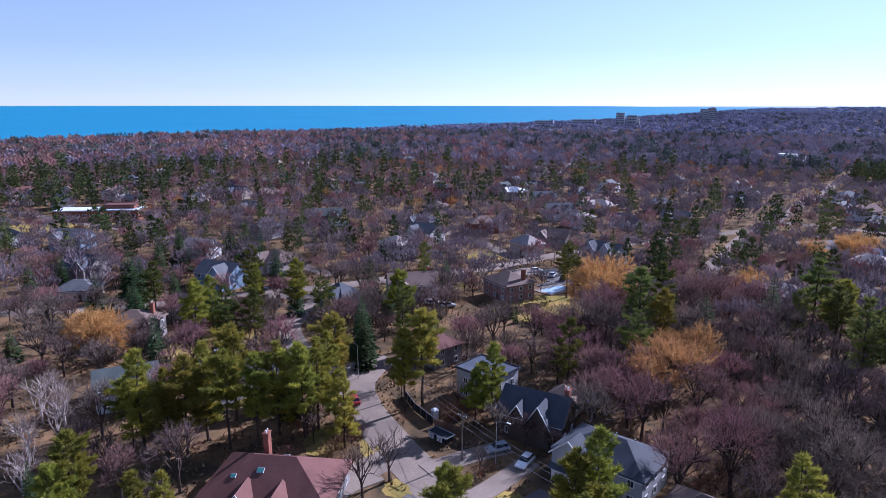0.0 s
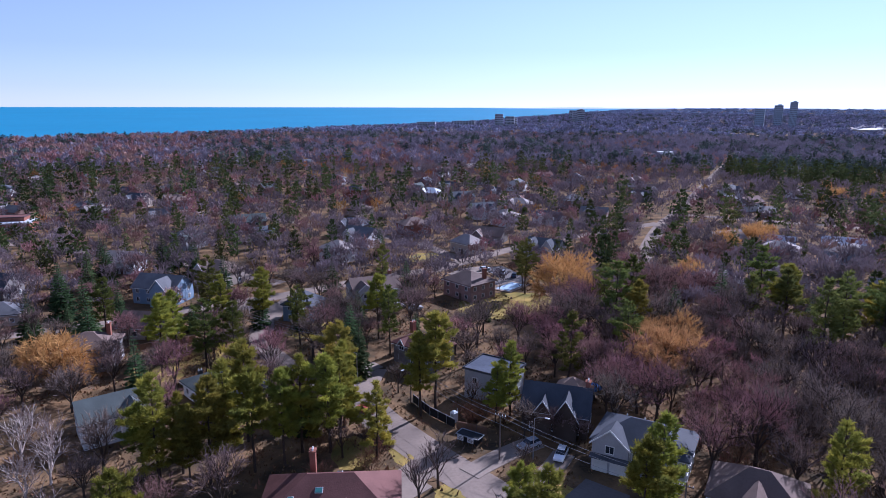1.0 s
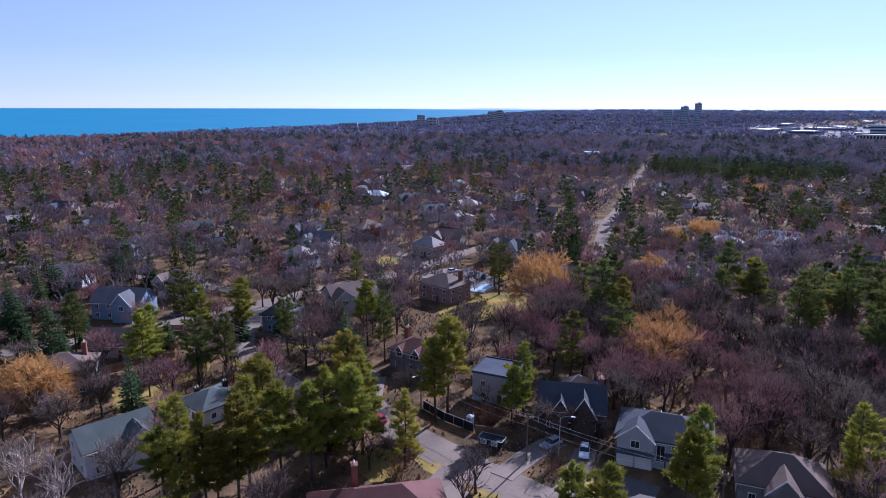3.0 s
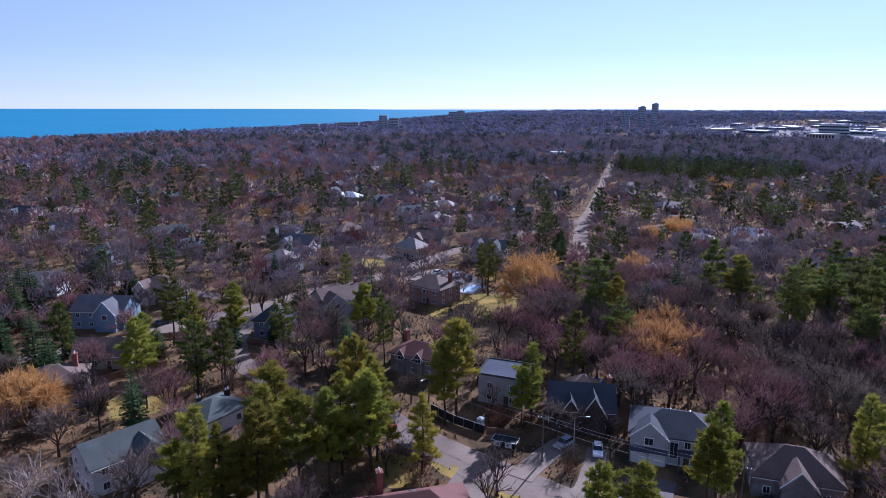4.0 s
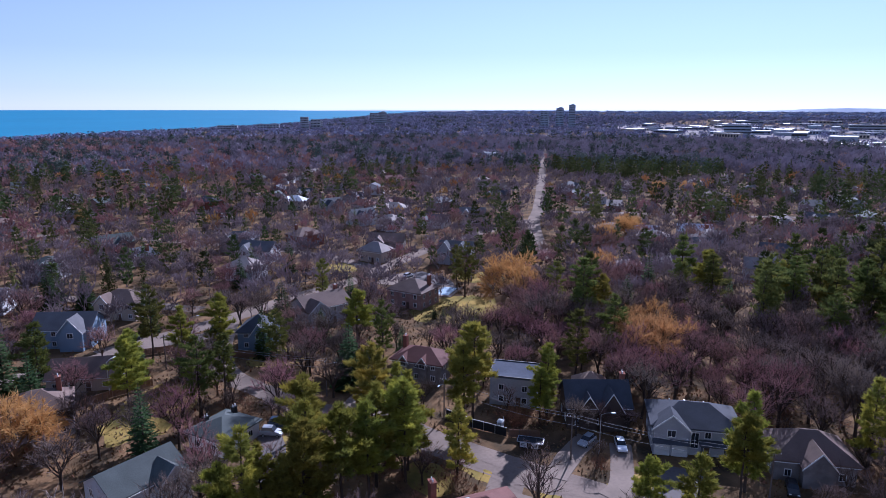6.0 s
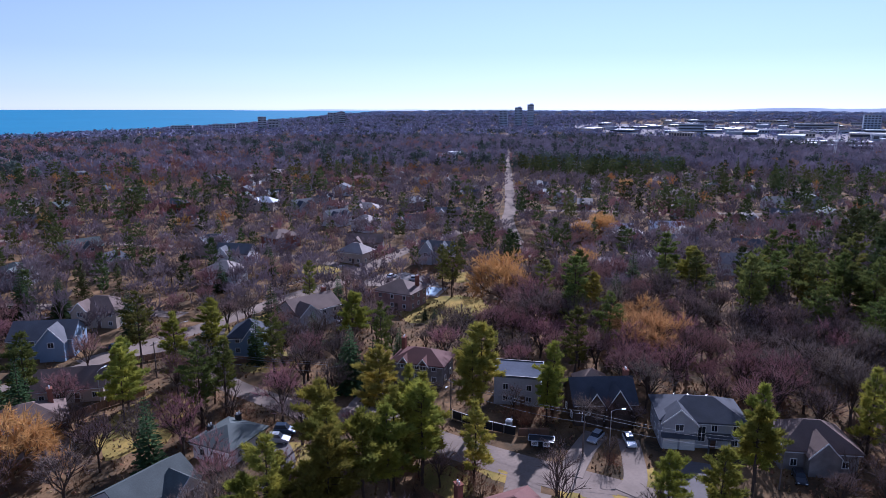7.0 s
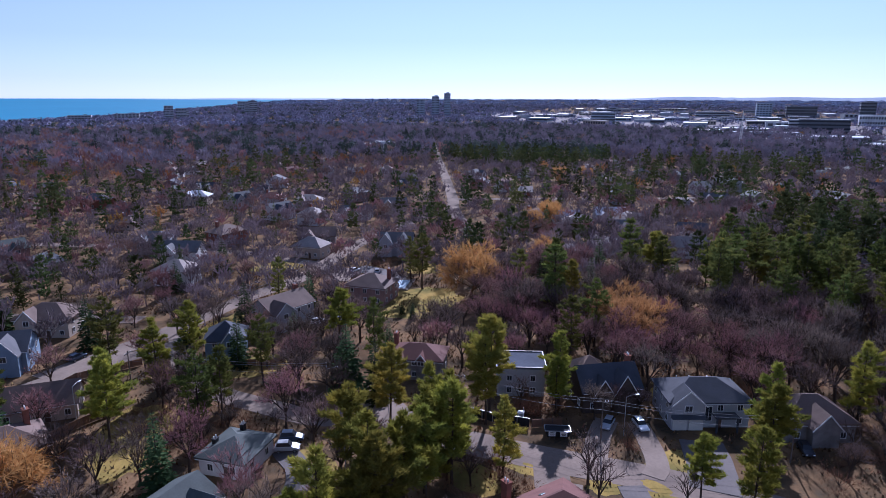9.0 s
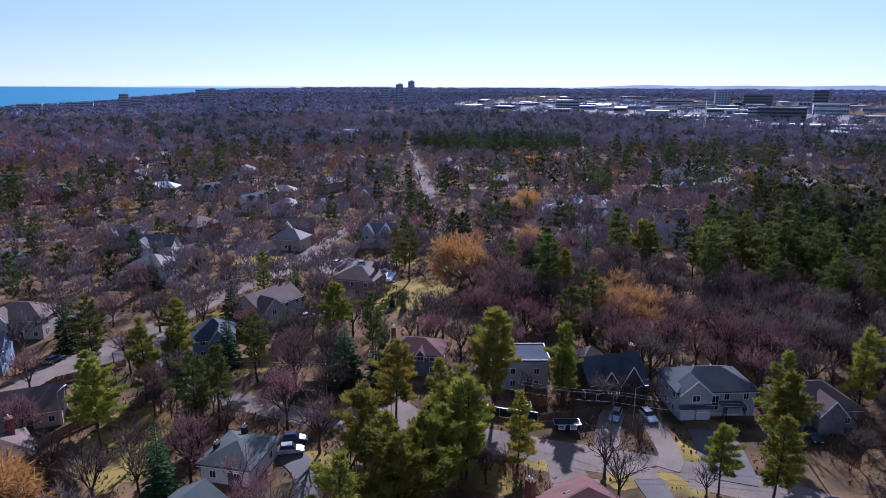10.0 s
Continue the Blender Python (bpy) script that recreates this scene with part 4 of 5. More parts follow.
MID_BARE = [bare_tree(13, w, None, None, (5, 3, 3), 9, twig_width=0.24, light=True) for w in (0.8, 1.0, 0.7, 0.9)]
MID_PINE = [pine_tree(16, q, 10, 2, 1.2, 0.62, light=True) for q in (4.6, 5.2, 4.2)] + [puff(340, 16, 3.6, 1.5, 0.85, "cone")]
LOW_BARE = [puff(72, 13.5, 5.6, 2.5, 2.7, "dome", 0.26) for _ in range(4)]
LOW_PINE = [puff(80, 14, 4.8, 3, 2.0, q) for q in ("cone", "ball", "ball")]
FAR_BARE = [puff(30, 11, 9.5, 0.5, 3.6, "ball", 0.36) for _ in range(4)]
FAR_PINE = [puff(28, 11.5, 6.0, 1.5, 3.2, q) for q in ("cone", "ball", "ball")]
woods("russet_stand", [(x, y, h / 13, tr.random()) for k, x, y, h in stand if k == "maple_tree"], MID_BARE, M_FARRED, "stand of reddish leafless maples between houses")
woods("bare_stand", [(x, y, h / 13, tr.random()) for k, x, y, h in stand if k == "bare_tree"], MID_BARE, M_FARTWIG, "stand of leafless grey and reddish trees between houses")
woods("evergreen_stand", [(x, y, h / 17, tr.random()) for k, x, y, h in stand if k not in ("bare_tree", "maple_tree")], MID_PINE, M_FARPINE, "stand of dark green pines and spruces between houses")
mid_b, mid_p, mid_g, low_b, low_p, low_g, far_b, far_p = [], [], [], [], [], [], [], []
mid_r, low_r = [], []
for _ in range(60000):
    a = radians(tr.uniform(-42, 88))
    u = tr.random()
    if u < 0.2:
        r = math.sqrt(tr.uniform(325 ** 2, 620 ** 2))
    elif u < 0.55:
        r = math.sqrt(tr.uniform(620 ** 2, 1250 ** 2))
    else:
        r = math.sqrt(tr.uniform(1250 ** 2, 3600 ** 2))
    x, y = -45 + r * math.sin(a), 25 + r * math.cos(a)
    if lake_side(x, y) or (open_land(x, y) and tr.random() < 0.84):
        continue
    gap = 6.2 if r < 620 else (7.0 if r < 1250 else 9.0)
    if not free(x, y, gap if r < 1250 else 6):
        continue
    if r < 620 and lawn_hit(x, y):
        continue
    if r < 900 and (road_gap(x, y) < 1.0 or house_gap(x, y) < 1.6):
        continue
    claim(x, y)
    patch = noise.noise(Vector((x * 0.006, y * 0.006, 1.0)))
    wood_e = (x - 400) ** 2 + (y - 480) ** 2 < 90 ** 2
    evergreen = tr.random() < (0.17 if r < 620 else 0.17 if r < 1250 else 0.10) + 0.4 * patch or (wood_e and tr.random() < 0.85)
    golden = not evergreen and tr.random() < 0.035
    h = tr.uniform(0.7, 1.15) * (1.22 if evergreen else 1.0)
    row = (x, y, h, tr.random())
    russet = tr.random() < 0.36 + 0.5 * noise.noise(Vector((x * 0.009, y * 0.009, 7.0))) - 0.0007 * x
    if russet and not evergreen and not golden and r < 1250:
        (mid_r if r < 620 else low_r).append(row)
    elif r < 620:
        (mid_p if evergreen else mid_g if golden else mid_b).append(row)
    elif r < 1250:
        (low_p if evergreen else low_g if golden else low_b).append(row)
    else:
        (far_p if evergreen else far_b).append(row)
MIDB2 = [bare_tree(13, w, None, None, (4, 3, 2), 8, twig_width=0.46, light=True) for w in (0.8, 1.0, 0.75, 0.9)]
MIDP2 = [pine_tree(15, q, 9, 1, 1.1, 0.95, light=True) for q in (4.6, 5.2)] + [puff(190, 15, 3.6, 1, 1.2, "cone")]
woods("bare_woods", mid_b, MIDB2, M_FARTWIG, "leafless suburban trees in purple-grey and russet")
woods("russet_woods", mid_r, MIDB2, M_FARRED, "reddish-brown leafless trees between houses")
woods("distant_russet_woods", low_r, LOW_BARE, M_FARRED, "distant reddish-brown leafless treetops")
woods("evergreen_woods", mid_p, MIDP2, M_FARPINE, "dark evergreens among leafless trees")
woods("golden_woods", mid_g + low_g, MIDB2, M_FARGOLD, "scattered golden willows among leafless trees")
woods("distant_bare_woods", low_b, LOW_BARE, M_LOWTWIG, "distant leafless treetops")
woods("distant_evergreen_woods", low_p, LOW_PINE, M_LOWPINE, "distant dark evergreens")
for (x0, y0), (x1, y1) in zip(SHORE[2:9], SHORE[3:10]):
    along = math.hypot(x1 - x0, y1 - y0)
    for i in range(int(along / 4)):
        f, inland = tr.random(), tr.uniform(12, 60)
        far_b.append((x0 + (x1 - x0) * f + inland * (y1 - y0) / along, y0 + (y1 - y0) * f - inland * (x1 - x0) / along, tr.uniform(0.7, 1.2), tr.random()))
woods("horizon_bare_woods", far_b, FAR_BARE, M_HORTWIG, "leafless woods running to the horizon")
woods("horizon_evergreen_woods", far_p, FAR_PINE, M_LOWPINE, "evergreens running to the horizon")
RIM = [puff(20, 7, 26, 0.3, 9.0, "ball") for _ in range(4)]
rim = []
for _ in range(5200):
    a, r = radians(tr.uniform(-10, 92)), math.sqrt(tr.uniform(3400 ** 2, 4690 ** 2))
    x, y = r * math.sin(a), r * math.cos(a)
    if not lake_side(x, y) and not (x < 2400 and y > 3900):
        rim.append((x, y, tr.uniform(0.6, 1.1), tr.random()))
woods("skyline_woods", rim, RIM, M_RIMTWIG, "woods along the skyline, coloured blue-grey for haze")


# leaf heaps, dead grass and brush on the near ground
M_BRUSH = mat("dead_grass_and_leaves", (0.26, 0.155, 0.07), 0.95, vary=0.4, scale=0.8, second=(0.10, 0.07, 0.04), island=0.6, hue=0.03)
bv, bf = [], []
for _ in range(95000):
    a, r = radians(tr.uniform(-40, 84)), math.sqrt(tr.uniform(60 ** 2, 250 ** 2))
    x, y = -45 + r * math.sin(a), 25 + r * math.cos(a)
    if noise.noise(Vector((x * 0.09, y * 0.09, 9.0))) < -0.12 or road_gap(x, y) < 0.3:
        continue
    if any(math.hypot(x - p[0], y - p[1]) < p[2] - 2.2 for p in HOUSE_SITES[:30]):
        continue
    s, q = tr.uniform(0.25, 0.75), tr.uniform(0, 6.28)
    o = len(bv)
    bv += [(x - s * 0.4 * math.cos(q), y - s * 0.4 * math.sin(q), 0.02), (x + s * 0.4 * math.cos(q), y + s * 0.4 * math.sin(q), 0.02), (x + s * 0.5 * math.sin(q), y - s * 0.5 * math.cos(q), s * tr.uniform(0.2, 1.3))]
    bf.append((o, o + 1, o + 2))
tagged(mesh_object("ground_brush", bv, bf, M_BRUSH), "dead grass, fallen leaves and low brush", "undergrowth", kind="stuff")


# ---- works, offices and towers in the distance ----
M_METALROOF = mat("white_metal_roofing", (0.50, 0.52, 0.56), 0.5, vary=0.2, scale=0.1)
M_PANEL = mat("pale_wall_panels", (0.40, 0.42, 0.46), 0.7, vary=0.2, scale=0.1)
M_PANELDARK = mat("dark_wall_panels", (0.10, 0.11, 0.13), 0.4, vary=0.2, scale=0.1)
# grey walls of far buildings, with a blue haze cast in the colour
M_TOWER = mat("hazed_tower_concrete", (0.36, 0.41, 0.48), 0.8, vary=0.2, scale=0.1)
M_YARD = mat("gravel_yard", (0.34, 0.31, 0.31), 0.9, vary=0.45, scale=0.06, second=(0.17, 0.15, 0.15), spots=0.3)
M_RAIL = mat("rail_ballast", (0.36, 0.28, 0.23), 0.9, vary=0.4, scale=0.1)
# pale blue stands for haze over the ridge and far shore
M_HILL = mat("hazed_ridge", (0.56, 0.62, 0.74), 0.95, vary=0.15, scale=0.01)


def block_building(name, x, y, turn, w, d, h, label, category, wall, roof, bands=0, columns=0, plant_room=False):
    """A flat-roofed building: walls, roof with parapet, and window bands or single windows storey by storey."""
    ob = thing(name, pose(x, y, ground_z(x, y), 0, 0, turn), label, category)
    bm = bmesh.new()
    box(bm, (0, 0, h / 2 - 0.5), (w, d, h + 1))
    part("wall", bm, wall, ob)
    bm = bmesh.new()
    box(bm, (0, 0, h + 0.2), (w + 0.6, d + 0.6, 0.4))
    part("roof", bm, roof, ob)
    bm = bmesh.new()
    ring(bm, 0, 0, w + 0.6, d + 0.6, 0.5, h + 0.405, h + 1.0)
    part("parapet", bm, wall, ob)
    for k in range(bands):
        z = h * (k + 0.6) / bands
        bm = bmesh.new()
        if columns:
            for c in range(columns):
                for sy in (-1, 1):
                    box(bm, (w * ((c + 0.5) / columns - 0.5), sy * (d / 2 + 0.08), z), (w / columns * 0.6, 0.3, h / bands * 0.5))
            tagged(part("window_grid", bm, M_GLASS, ob), kind="stuff")
        else:
            ring(bm, 0, 0, w + 0.3, d + 0.3, 0.4, z - h / bands * 0.22, z + h / bands * 0.22)
            part("window_band", bm, M_GLASS, ob)
    if plant_room:
        bm = bmesh.new()
        box(bm, (w * 0.08, 0, h + 2.0), (w * 0.45, d * 0.5, 3.4))
        part("plant_room", bm, wall, ob)
    return ob


for x, y, w, d, h, pr in ((1208, 1623, 24, 20, 52, False), (1243, 1594, 22, 20, 61, True), (1271, 1571, 19, 20, 70, True)):
    block_building("apartment_tower", x, y, -40, w, d, h, "grey apartment tower rising over distant woods", "tower", M_TOWER, M_PANEL, int(h / 5), 6, pr)
for x, y, w, d, h, m in ((505, 1790, 22, 16, 36, M_PANEL), (540, 1800, 26, 14, 29, M_PANEL), (560, 1830, 20, 16, 24, M_PANEL), (890, 2115, 26, 16, 44, M_PANEL), (868, 2110, 16, 14, 34, M_PANEL), (420, 1850, 60, 16, 16, M_PANEL), (300, 1800, 50, 16, 15, M_PANEL), (1010, 2450, 40, 20, 36, M_PANEL)):
    block_building("shore_apartment_block", x, y, -20, w, d, h, "pale apartment block standing near the lake shore", "apartments", m, M_PANEL, max(3, int(h / 6)), 7, h > 40)
block_building("office_building", 1175, 470, -68, 78, 40, 25, "dark glass office block with a banded white end", "office", M_PANELDARK, M_PANEL, 4)
block_building("office_building", 1163, 512, -68, 22, 40, 24, "white office wing with dark window bands", "office", M_PANEL, M_PANEL, 4)
block_building("office_building", 1634, 515, -70, 72, 40, 22, "white office block with narrow upright windows", "office", ROOF["white"], M_PANEL, 2, 14)
block_building("office_building", 1227, 965, -60, 54, 30, 26, "blue-grey glass office block in the works district", "office", M_TOWER, M_PANEL, 4)
block_building("office_building", 1999, 815, -62, 80, 36, 34, "dark office block far off among works", "office", M_PANELDARK, M_PANEL, 4)
block_building("office_building", 2200, 700, -66, 40, 34, 46, "dark square office tower behind the white office", "office", M_PANELDARK, M_PANEL, 5, 0, True)
block_building("office_building", 1900, 1030, -58, 110, 40, 16, "long white factory building", "office", M_PANEL, M_METALROOF, 2)
block_building("office_building", 1850, 860, -60, 40, 26, 44, "grey tower block beyond the works", "office", M_TOWER, M_PANEL, 7, 5)
block_building("clubhouse", 352, 655, -42, 36, 18, 9, "large white hall with a raised pale roof", "hall", WALL["white"], ROOF["pale"], 2, 8, True)
wr = random.Random(21)
placed = []
n = 0
while n < 120:
    x, y = wr.uniform(780, 2450), wr.uniform(-150, 1750)
    if not open_land(x, y) or not open_land(x - 45, y) or any(math.hypot(x - p[0], y - p[1]) < p[2] for p in placed) or math.hypot(x - 1175, y - 470) < 75 or math.hypot(x - 1634, y - 515) < 80:
        continue
    w, d, h = wr.uniform(28, 120), wr.uniform(20, 55), wr.choice([6, 7, 8, 9, 11])
    placed.append((x, y, w * 0.55 + 22))
    n += 1
    white = wr.random() < 0.45
    block_building("warehouse", x, y, wr.choice([-66, -60, 28]) + wr.uniform(-3, 3), w, d, h, "low warehouse with a %s flat roof" % ("bright white metal" if white else "grey membrane"), "warehouse",
                   wr.choice([M_PANEL, M_TOWER, WALL["beige"], M_PANEL]), M_METALROOF if white else M_PANEL, 1, wr.choice([0, 6, 9]))
strip("works_ground", [(1900, 1700), (1720, 1250), (1560, 850), (1480, 400), (1460, -100)], 860, M_YARD, 0.04, "pale paved ground of the works district", category="yard")
strip("rail_yard_1", [(600, 560), (787, 434), (850, 330), (740, 200), (700, 60), (690, -150)], 16, M_RAIL, 0.12, "brown rail line on pale ballast", category="railway")
strip("rail_yard_2", [(1100, 900), (1010, 640), (949, 469), (880, 243), (850, 0)], 60, M_YARD, 0.1, "pale gravel yard beside the works", category="yard")
strip("rail_yard_3", [(1500, 1300), (1300, 860), (1230, 600), (1120, 330), (1080, 60)], 90, M_YARD, 0.14, "pale gravel yard between warehouses", category="yard")
strip("rail_yard_4", [(2000, 1350), (1700, 900), (1480, 480), (1400, 100)], 120, M_YARD, 0.18, "wide pale car park between offices", category="yard")

mast = thing("radio_mast", pose(725, 410, 0), "slim white lattice radio mast", "mast")
for a, b in ((-1, -1), (1, -1), (0, 1)):
    bm = bmesh.new()
    rod(bm, (a * 1.6, b * 1.6, -0.5), (a * 0.25, b * 0.25, 46), 0.22, 0.14, 5)
    part("leg", bm, M_TRIM, mast)
for k in range(11):
    f = 1.6 - 1.35 * (k * 4 + 2) / 46
    bm = bmesh.new()
    c = [(-f, -f, k * 4 + 2), (f, -f, k * 4 + 2), (0, f, k * 4 + 2)]
    for i in range(3):
        rod(bm, c[i], c[(i + 1) % 3], 0.1, n=4)
        q = c[(i + 1) % 3]
        rod(bm, c[i], (q[0] * 0.93, q[1] * 0.93, min(46, q[2] + 4)), 0.08, n=4)
    part("lattice", bm, M_TRIM, mast)


def ridge(name, az0, az1, dist, height, label):
    """A long wooded escarpment on the skyline, with an uneven top."""
    verts, faces = [], []
    n = 140
    for i in range(n + 1):
        f = i / n
        a = radians(az0 + (az1 - az0) * f)
        ends = min(1, f * 5)
        h = height * ends * (0.75 + 0.35 * noise.noise(Vector((f * 9, 2.2, 0))) + 0.06 * noise.noise(Vector((f * 70, 5.1, 0))))
        z0 = rise(dist)
        for dd, z in ((-90, z0 - 6), (0, z0 + h), (70, z0 + h * 0.9), (90, z0 - 6)):
            verts.append(((dist + dd) * math.sin(a), (dist + dd) * math.cos(a), z))
    for i in range(n):
        for j in range(3):
            o = i * 4 + j
            faces.append((o, o + 4, o + 5, o + 1))
    tagged(mesh_object(name, verts, faces, M_HILL), label, "hills", kind="structure")


ridge("backdrop_ridge", 51, 100, 4720, 30, "long wooded escarpment on the horizon, coloured pale blue for haze")
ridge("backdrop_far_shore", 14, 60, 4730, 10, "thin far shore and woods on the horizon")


# ---- street things ----
M_POLE = mat("weathered_pole_timber", (0.17, 0.14, 0.12), 0.9, vary=0.3, scale=3)
M_WIRE = mat("black_cable", (0.30, 0.30, 0.31), 0.6)
M_TYRE = mat("tyre_rubber", (0.02, 0.02, 0.02), 0.9)
M_STEEL = mat("galvanised_steel", (0.45, 0.46, 0.47), 0.45, 0.7, vary=0.15, scale=2)
M_FENCE = mat("black_fence_sheeting", (0.03, 0.032, 0.036), 0.7, vary=0.2, scale=2)
M_CEDAR = mat("cedar_boards", (0.27, 0.16, 0.10), 0.85, vary=0.35, scale=2)
M_TARP = mat("blue_tarpaulin", (0.05, 0.22, 0.62), 0.5, vary=0.2, scale=1.5)
M_POOLW = mat("pool_cover", (0.40, 0.52, 0.62), 0.4, vary=0.2, scale=0.6)
M_LAMP = mat("lamp_lens", (0.85, 0.86, 0.85), 0.3)
PAINT = {k: mat("car_paint_" + k, c, 0.28, 0.25, vary=0.06, scale=1) for k, c in {"white": (0.78, 0.79, 0.80), "silver": (0.45, 0.47, 0.50), "navy": (0.04, 0.06, 0.10), "black": (0.03, 0.03, 0.035), "red": (0.35, 0.04, 0.04)}.items()}


def car(x, y, turn, colour, label, tall=1.0):
    """A car along local x: sculpted body, glazed cabin, roof, wheels and lights."""
    ob = thing("car", pose(x, y, 0.16, 0, 0, turn), label, "car")
    L, W, H = 4.6, 1.85, 0.82 * tall
    prof = [(-L / 2, 0.32), (L / 2, 0.32), (L / 2 - 0.02, 0.62), (L / 2 - 0.25, 0.78), (L * 0.2, H + 0.16), (-L * 0.44, H + 0.2), (-L / 2 + 0.02, 0.8)]
    bm = bmesh.new()
    solid(bm, [(u, -W / 2, z) for u, z in prof], [(u, W / 2, z) for u, z in prof])
    bmesh.ops.recalc_face_normals(bm, faces=bm.faces)
    bmesh.ops.bevel(bm, geom=list(bm.edges), offset=0.07, segments=1, affect="EDGES")
    part("body", bm, PAINT[colour], ob)
    top = H + 0.2 + 0.52 * tall
    bm = bmesh.new()
    solid(bm, [(L * 0.2, -W / 2 + 0.08, H + 0.12), (L * 0.2, W / 2 - 0.08, H + 0.12), (-L * 0.43, W / 2 - 0.08, H + 0.12), (-L * 0.43, -W / 2 + 0.08, H + 0.12)],
          [(L * 0.06, -W / 2 + 0.25, top), (L * 0.06, W / 2 - 0.25, top), (-L * 0.36, W / 2 - 0.25, top), (-L * 0.36, -W / 2 + 0.25, top)])
    part("cabin_glass", bm, M_GLASS, ob)
    bm = bmesh.new()
    box(bm, (-L * 0.15, 0, top + 0.02), (L * 0.41, W - 0.52, 0.06), bevel=0.02)
    part("roof_panel", bm, PAINT[colour], ob)
    for u in (-L * 0.31, L * 0.31):
        for s in (-1, 1):
            bm = bmesh.new()
            rod(bm, (u, s * (W / 2 - 0.22), 0.2), (u, s * (W / 2 + 0.01), 0.2), 0.34, n=12)
            w = part("wheel", bm, M_TYRE, ob)
            bm = bmesh.new()
            rod(bm, (u, s * (W / 2), 0.2), (u, s * (W / 2 + 0.03), 0.2), 0.21, n=10)
            part("rim", bm, M_STEEL, w)
    for s in (-1, 1):
        bm = bmesh.new()
        box(bm, (L / 2 - 0.05, s * (W / 2 - 0.3), 0.66), (0.16, 0.4, 0.14), bevel=0.03)
        part("headlight", bm, M_LAMP, ob)
        bm = bmesh.new()
        box(bm, (-L / 2 + 0.04, s * (W / 2 - 0.25), 0.74), (0.12, 0.3, 0.16), bevel=0.03)
        part("tail_light", bm, PAINT["red"], ob)


for a in ((13.4, 102.8, 235, "white", "white hatchback parked on the driveway", 1.0), (9.0, 107.3, 200, "silver", "silver car parked by the dark gabled house", 1.0), (-40.3, 143.0, -35, "navy", "dark blue off-road car parked beside the white house", 1.3),
          (-42.6, 140.4, -35, "silver", "silver car parked beside the white house", 1.2), (36, 236, 20, "white", "white car on the wide driveway", 1.0), (41, 229, 60, "silver", "silver car on the wide driveway", 1.1), (44, 224, 60, "navy", "dark car on the wide driveway", 1.1), (-19.5, 127.5, 110, "red", "red car parked at the street's edge", 1.0),
          (28, 78.0, 220, "black", "black car parked by the brown-roofed house", 1.0), (-3, 196, 15, "white", "white car beside the brown-roofed house", 1.1), (2, 193, 15, "silver", "silver car beside the brown-roofed house", 1.1), (-61, 212, 30, "navy", "dark car by the far street", 1.0)):
    car(*a)


def utility_pole(x, y, h, turn, label, lamp=False):
    ob = thing("utility_pole", pose(x, y, 0, 0, 0, turn), label, "pole", "utility poles")
    bm = bmesh.new()
    rod(bm, (0, 0, -0.3), (0, 0, h), 0.16, 0.11, 8)
    part("shaft", bm, M_POLE, ob)
    bm = bmesh.new()
    box(bm, (0, 0, h - 0.6), (2.2, 0.12, 0.14))
    part("crossarm", bm, M_POLE, ob)
    for k in (-0.95, -0.4, 0.4, 0.95):
        bm = bmesh.new()
        rod(bm, (k, 0, h - 0.53), (k, 0, h - 0.3), 0.06, 0.04, 6)
        part("insulator", bm, M_LAMP, ob)
    if lamp:
        bm = bmesh.new()
        rod(bm, (0, 0, h - 1.4), (0, -1.9, h - 1.0), 0.04, n=5)
        a = part("lamp_arm", bm, M_STEEL, ob)
        bm = bmesh.new()
        box(bm, (0, -2.2, h - 1.0), (0.3, 0.75, 0.16), bevel=0.05)
        part("lamp_head", bm, M_LAMP, a)


POLES = [(-9.5, 130, 9, -60), (2.4, 104.3, 9.2, -45), (22.5, 78.5, 9, -45), (-27, 152, 9, 60), (-56, 186, 9, 40), (-26, 214, 9, -60), (14, 232, 9, -60)]
for i, (x, y, h, turn) in enumerate(POLES):
    utility_pole(x, y, h, turn, "weathered timber utility pole with crossarm beside the street", i in (0, 3))


def wire(p, q, sag):
    cu = bpy.data.curves.new("overhead_wire", "CURVE")
    cu.dimensions, cu.bevel_depth, cu.bevel_resolution = "3D", 0.028, 0
    s = cu.splines.new("POLY")
    s.points.add(12)
    for i in range(13):
        f = i / 12
        c = Vector(p).lerp(Vector(q), f)
        s.points[i].co = (c.x, c.y, c.z - sag * 4 * f * (1 - f), 1)
    cu.materials.append(M_WIRE)
    tagged(new("overhead_wire", cu), "thin grey overhead wire strung between utility poles", "wire", "overhead wires")


for a, b in ((0, 1), (1, 2), (3, 4), (5, 6)):
    (x0, y0, h0, _), (x1, y1, h1, _) = POLES[a], POLES[b]
    for k, dz in ((-0.6, -0.35), (0.6, -0.35), (0, -2.2)):
        d = Vector((y1 - y0, x0 - x1, 0)).normalized() * k
        wire((x0 + d.x, y0 + d.y, h0 + dz), (x1 + d.x, y1 + d.y, h1 + dz), 0.9)


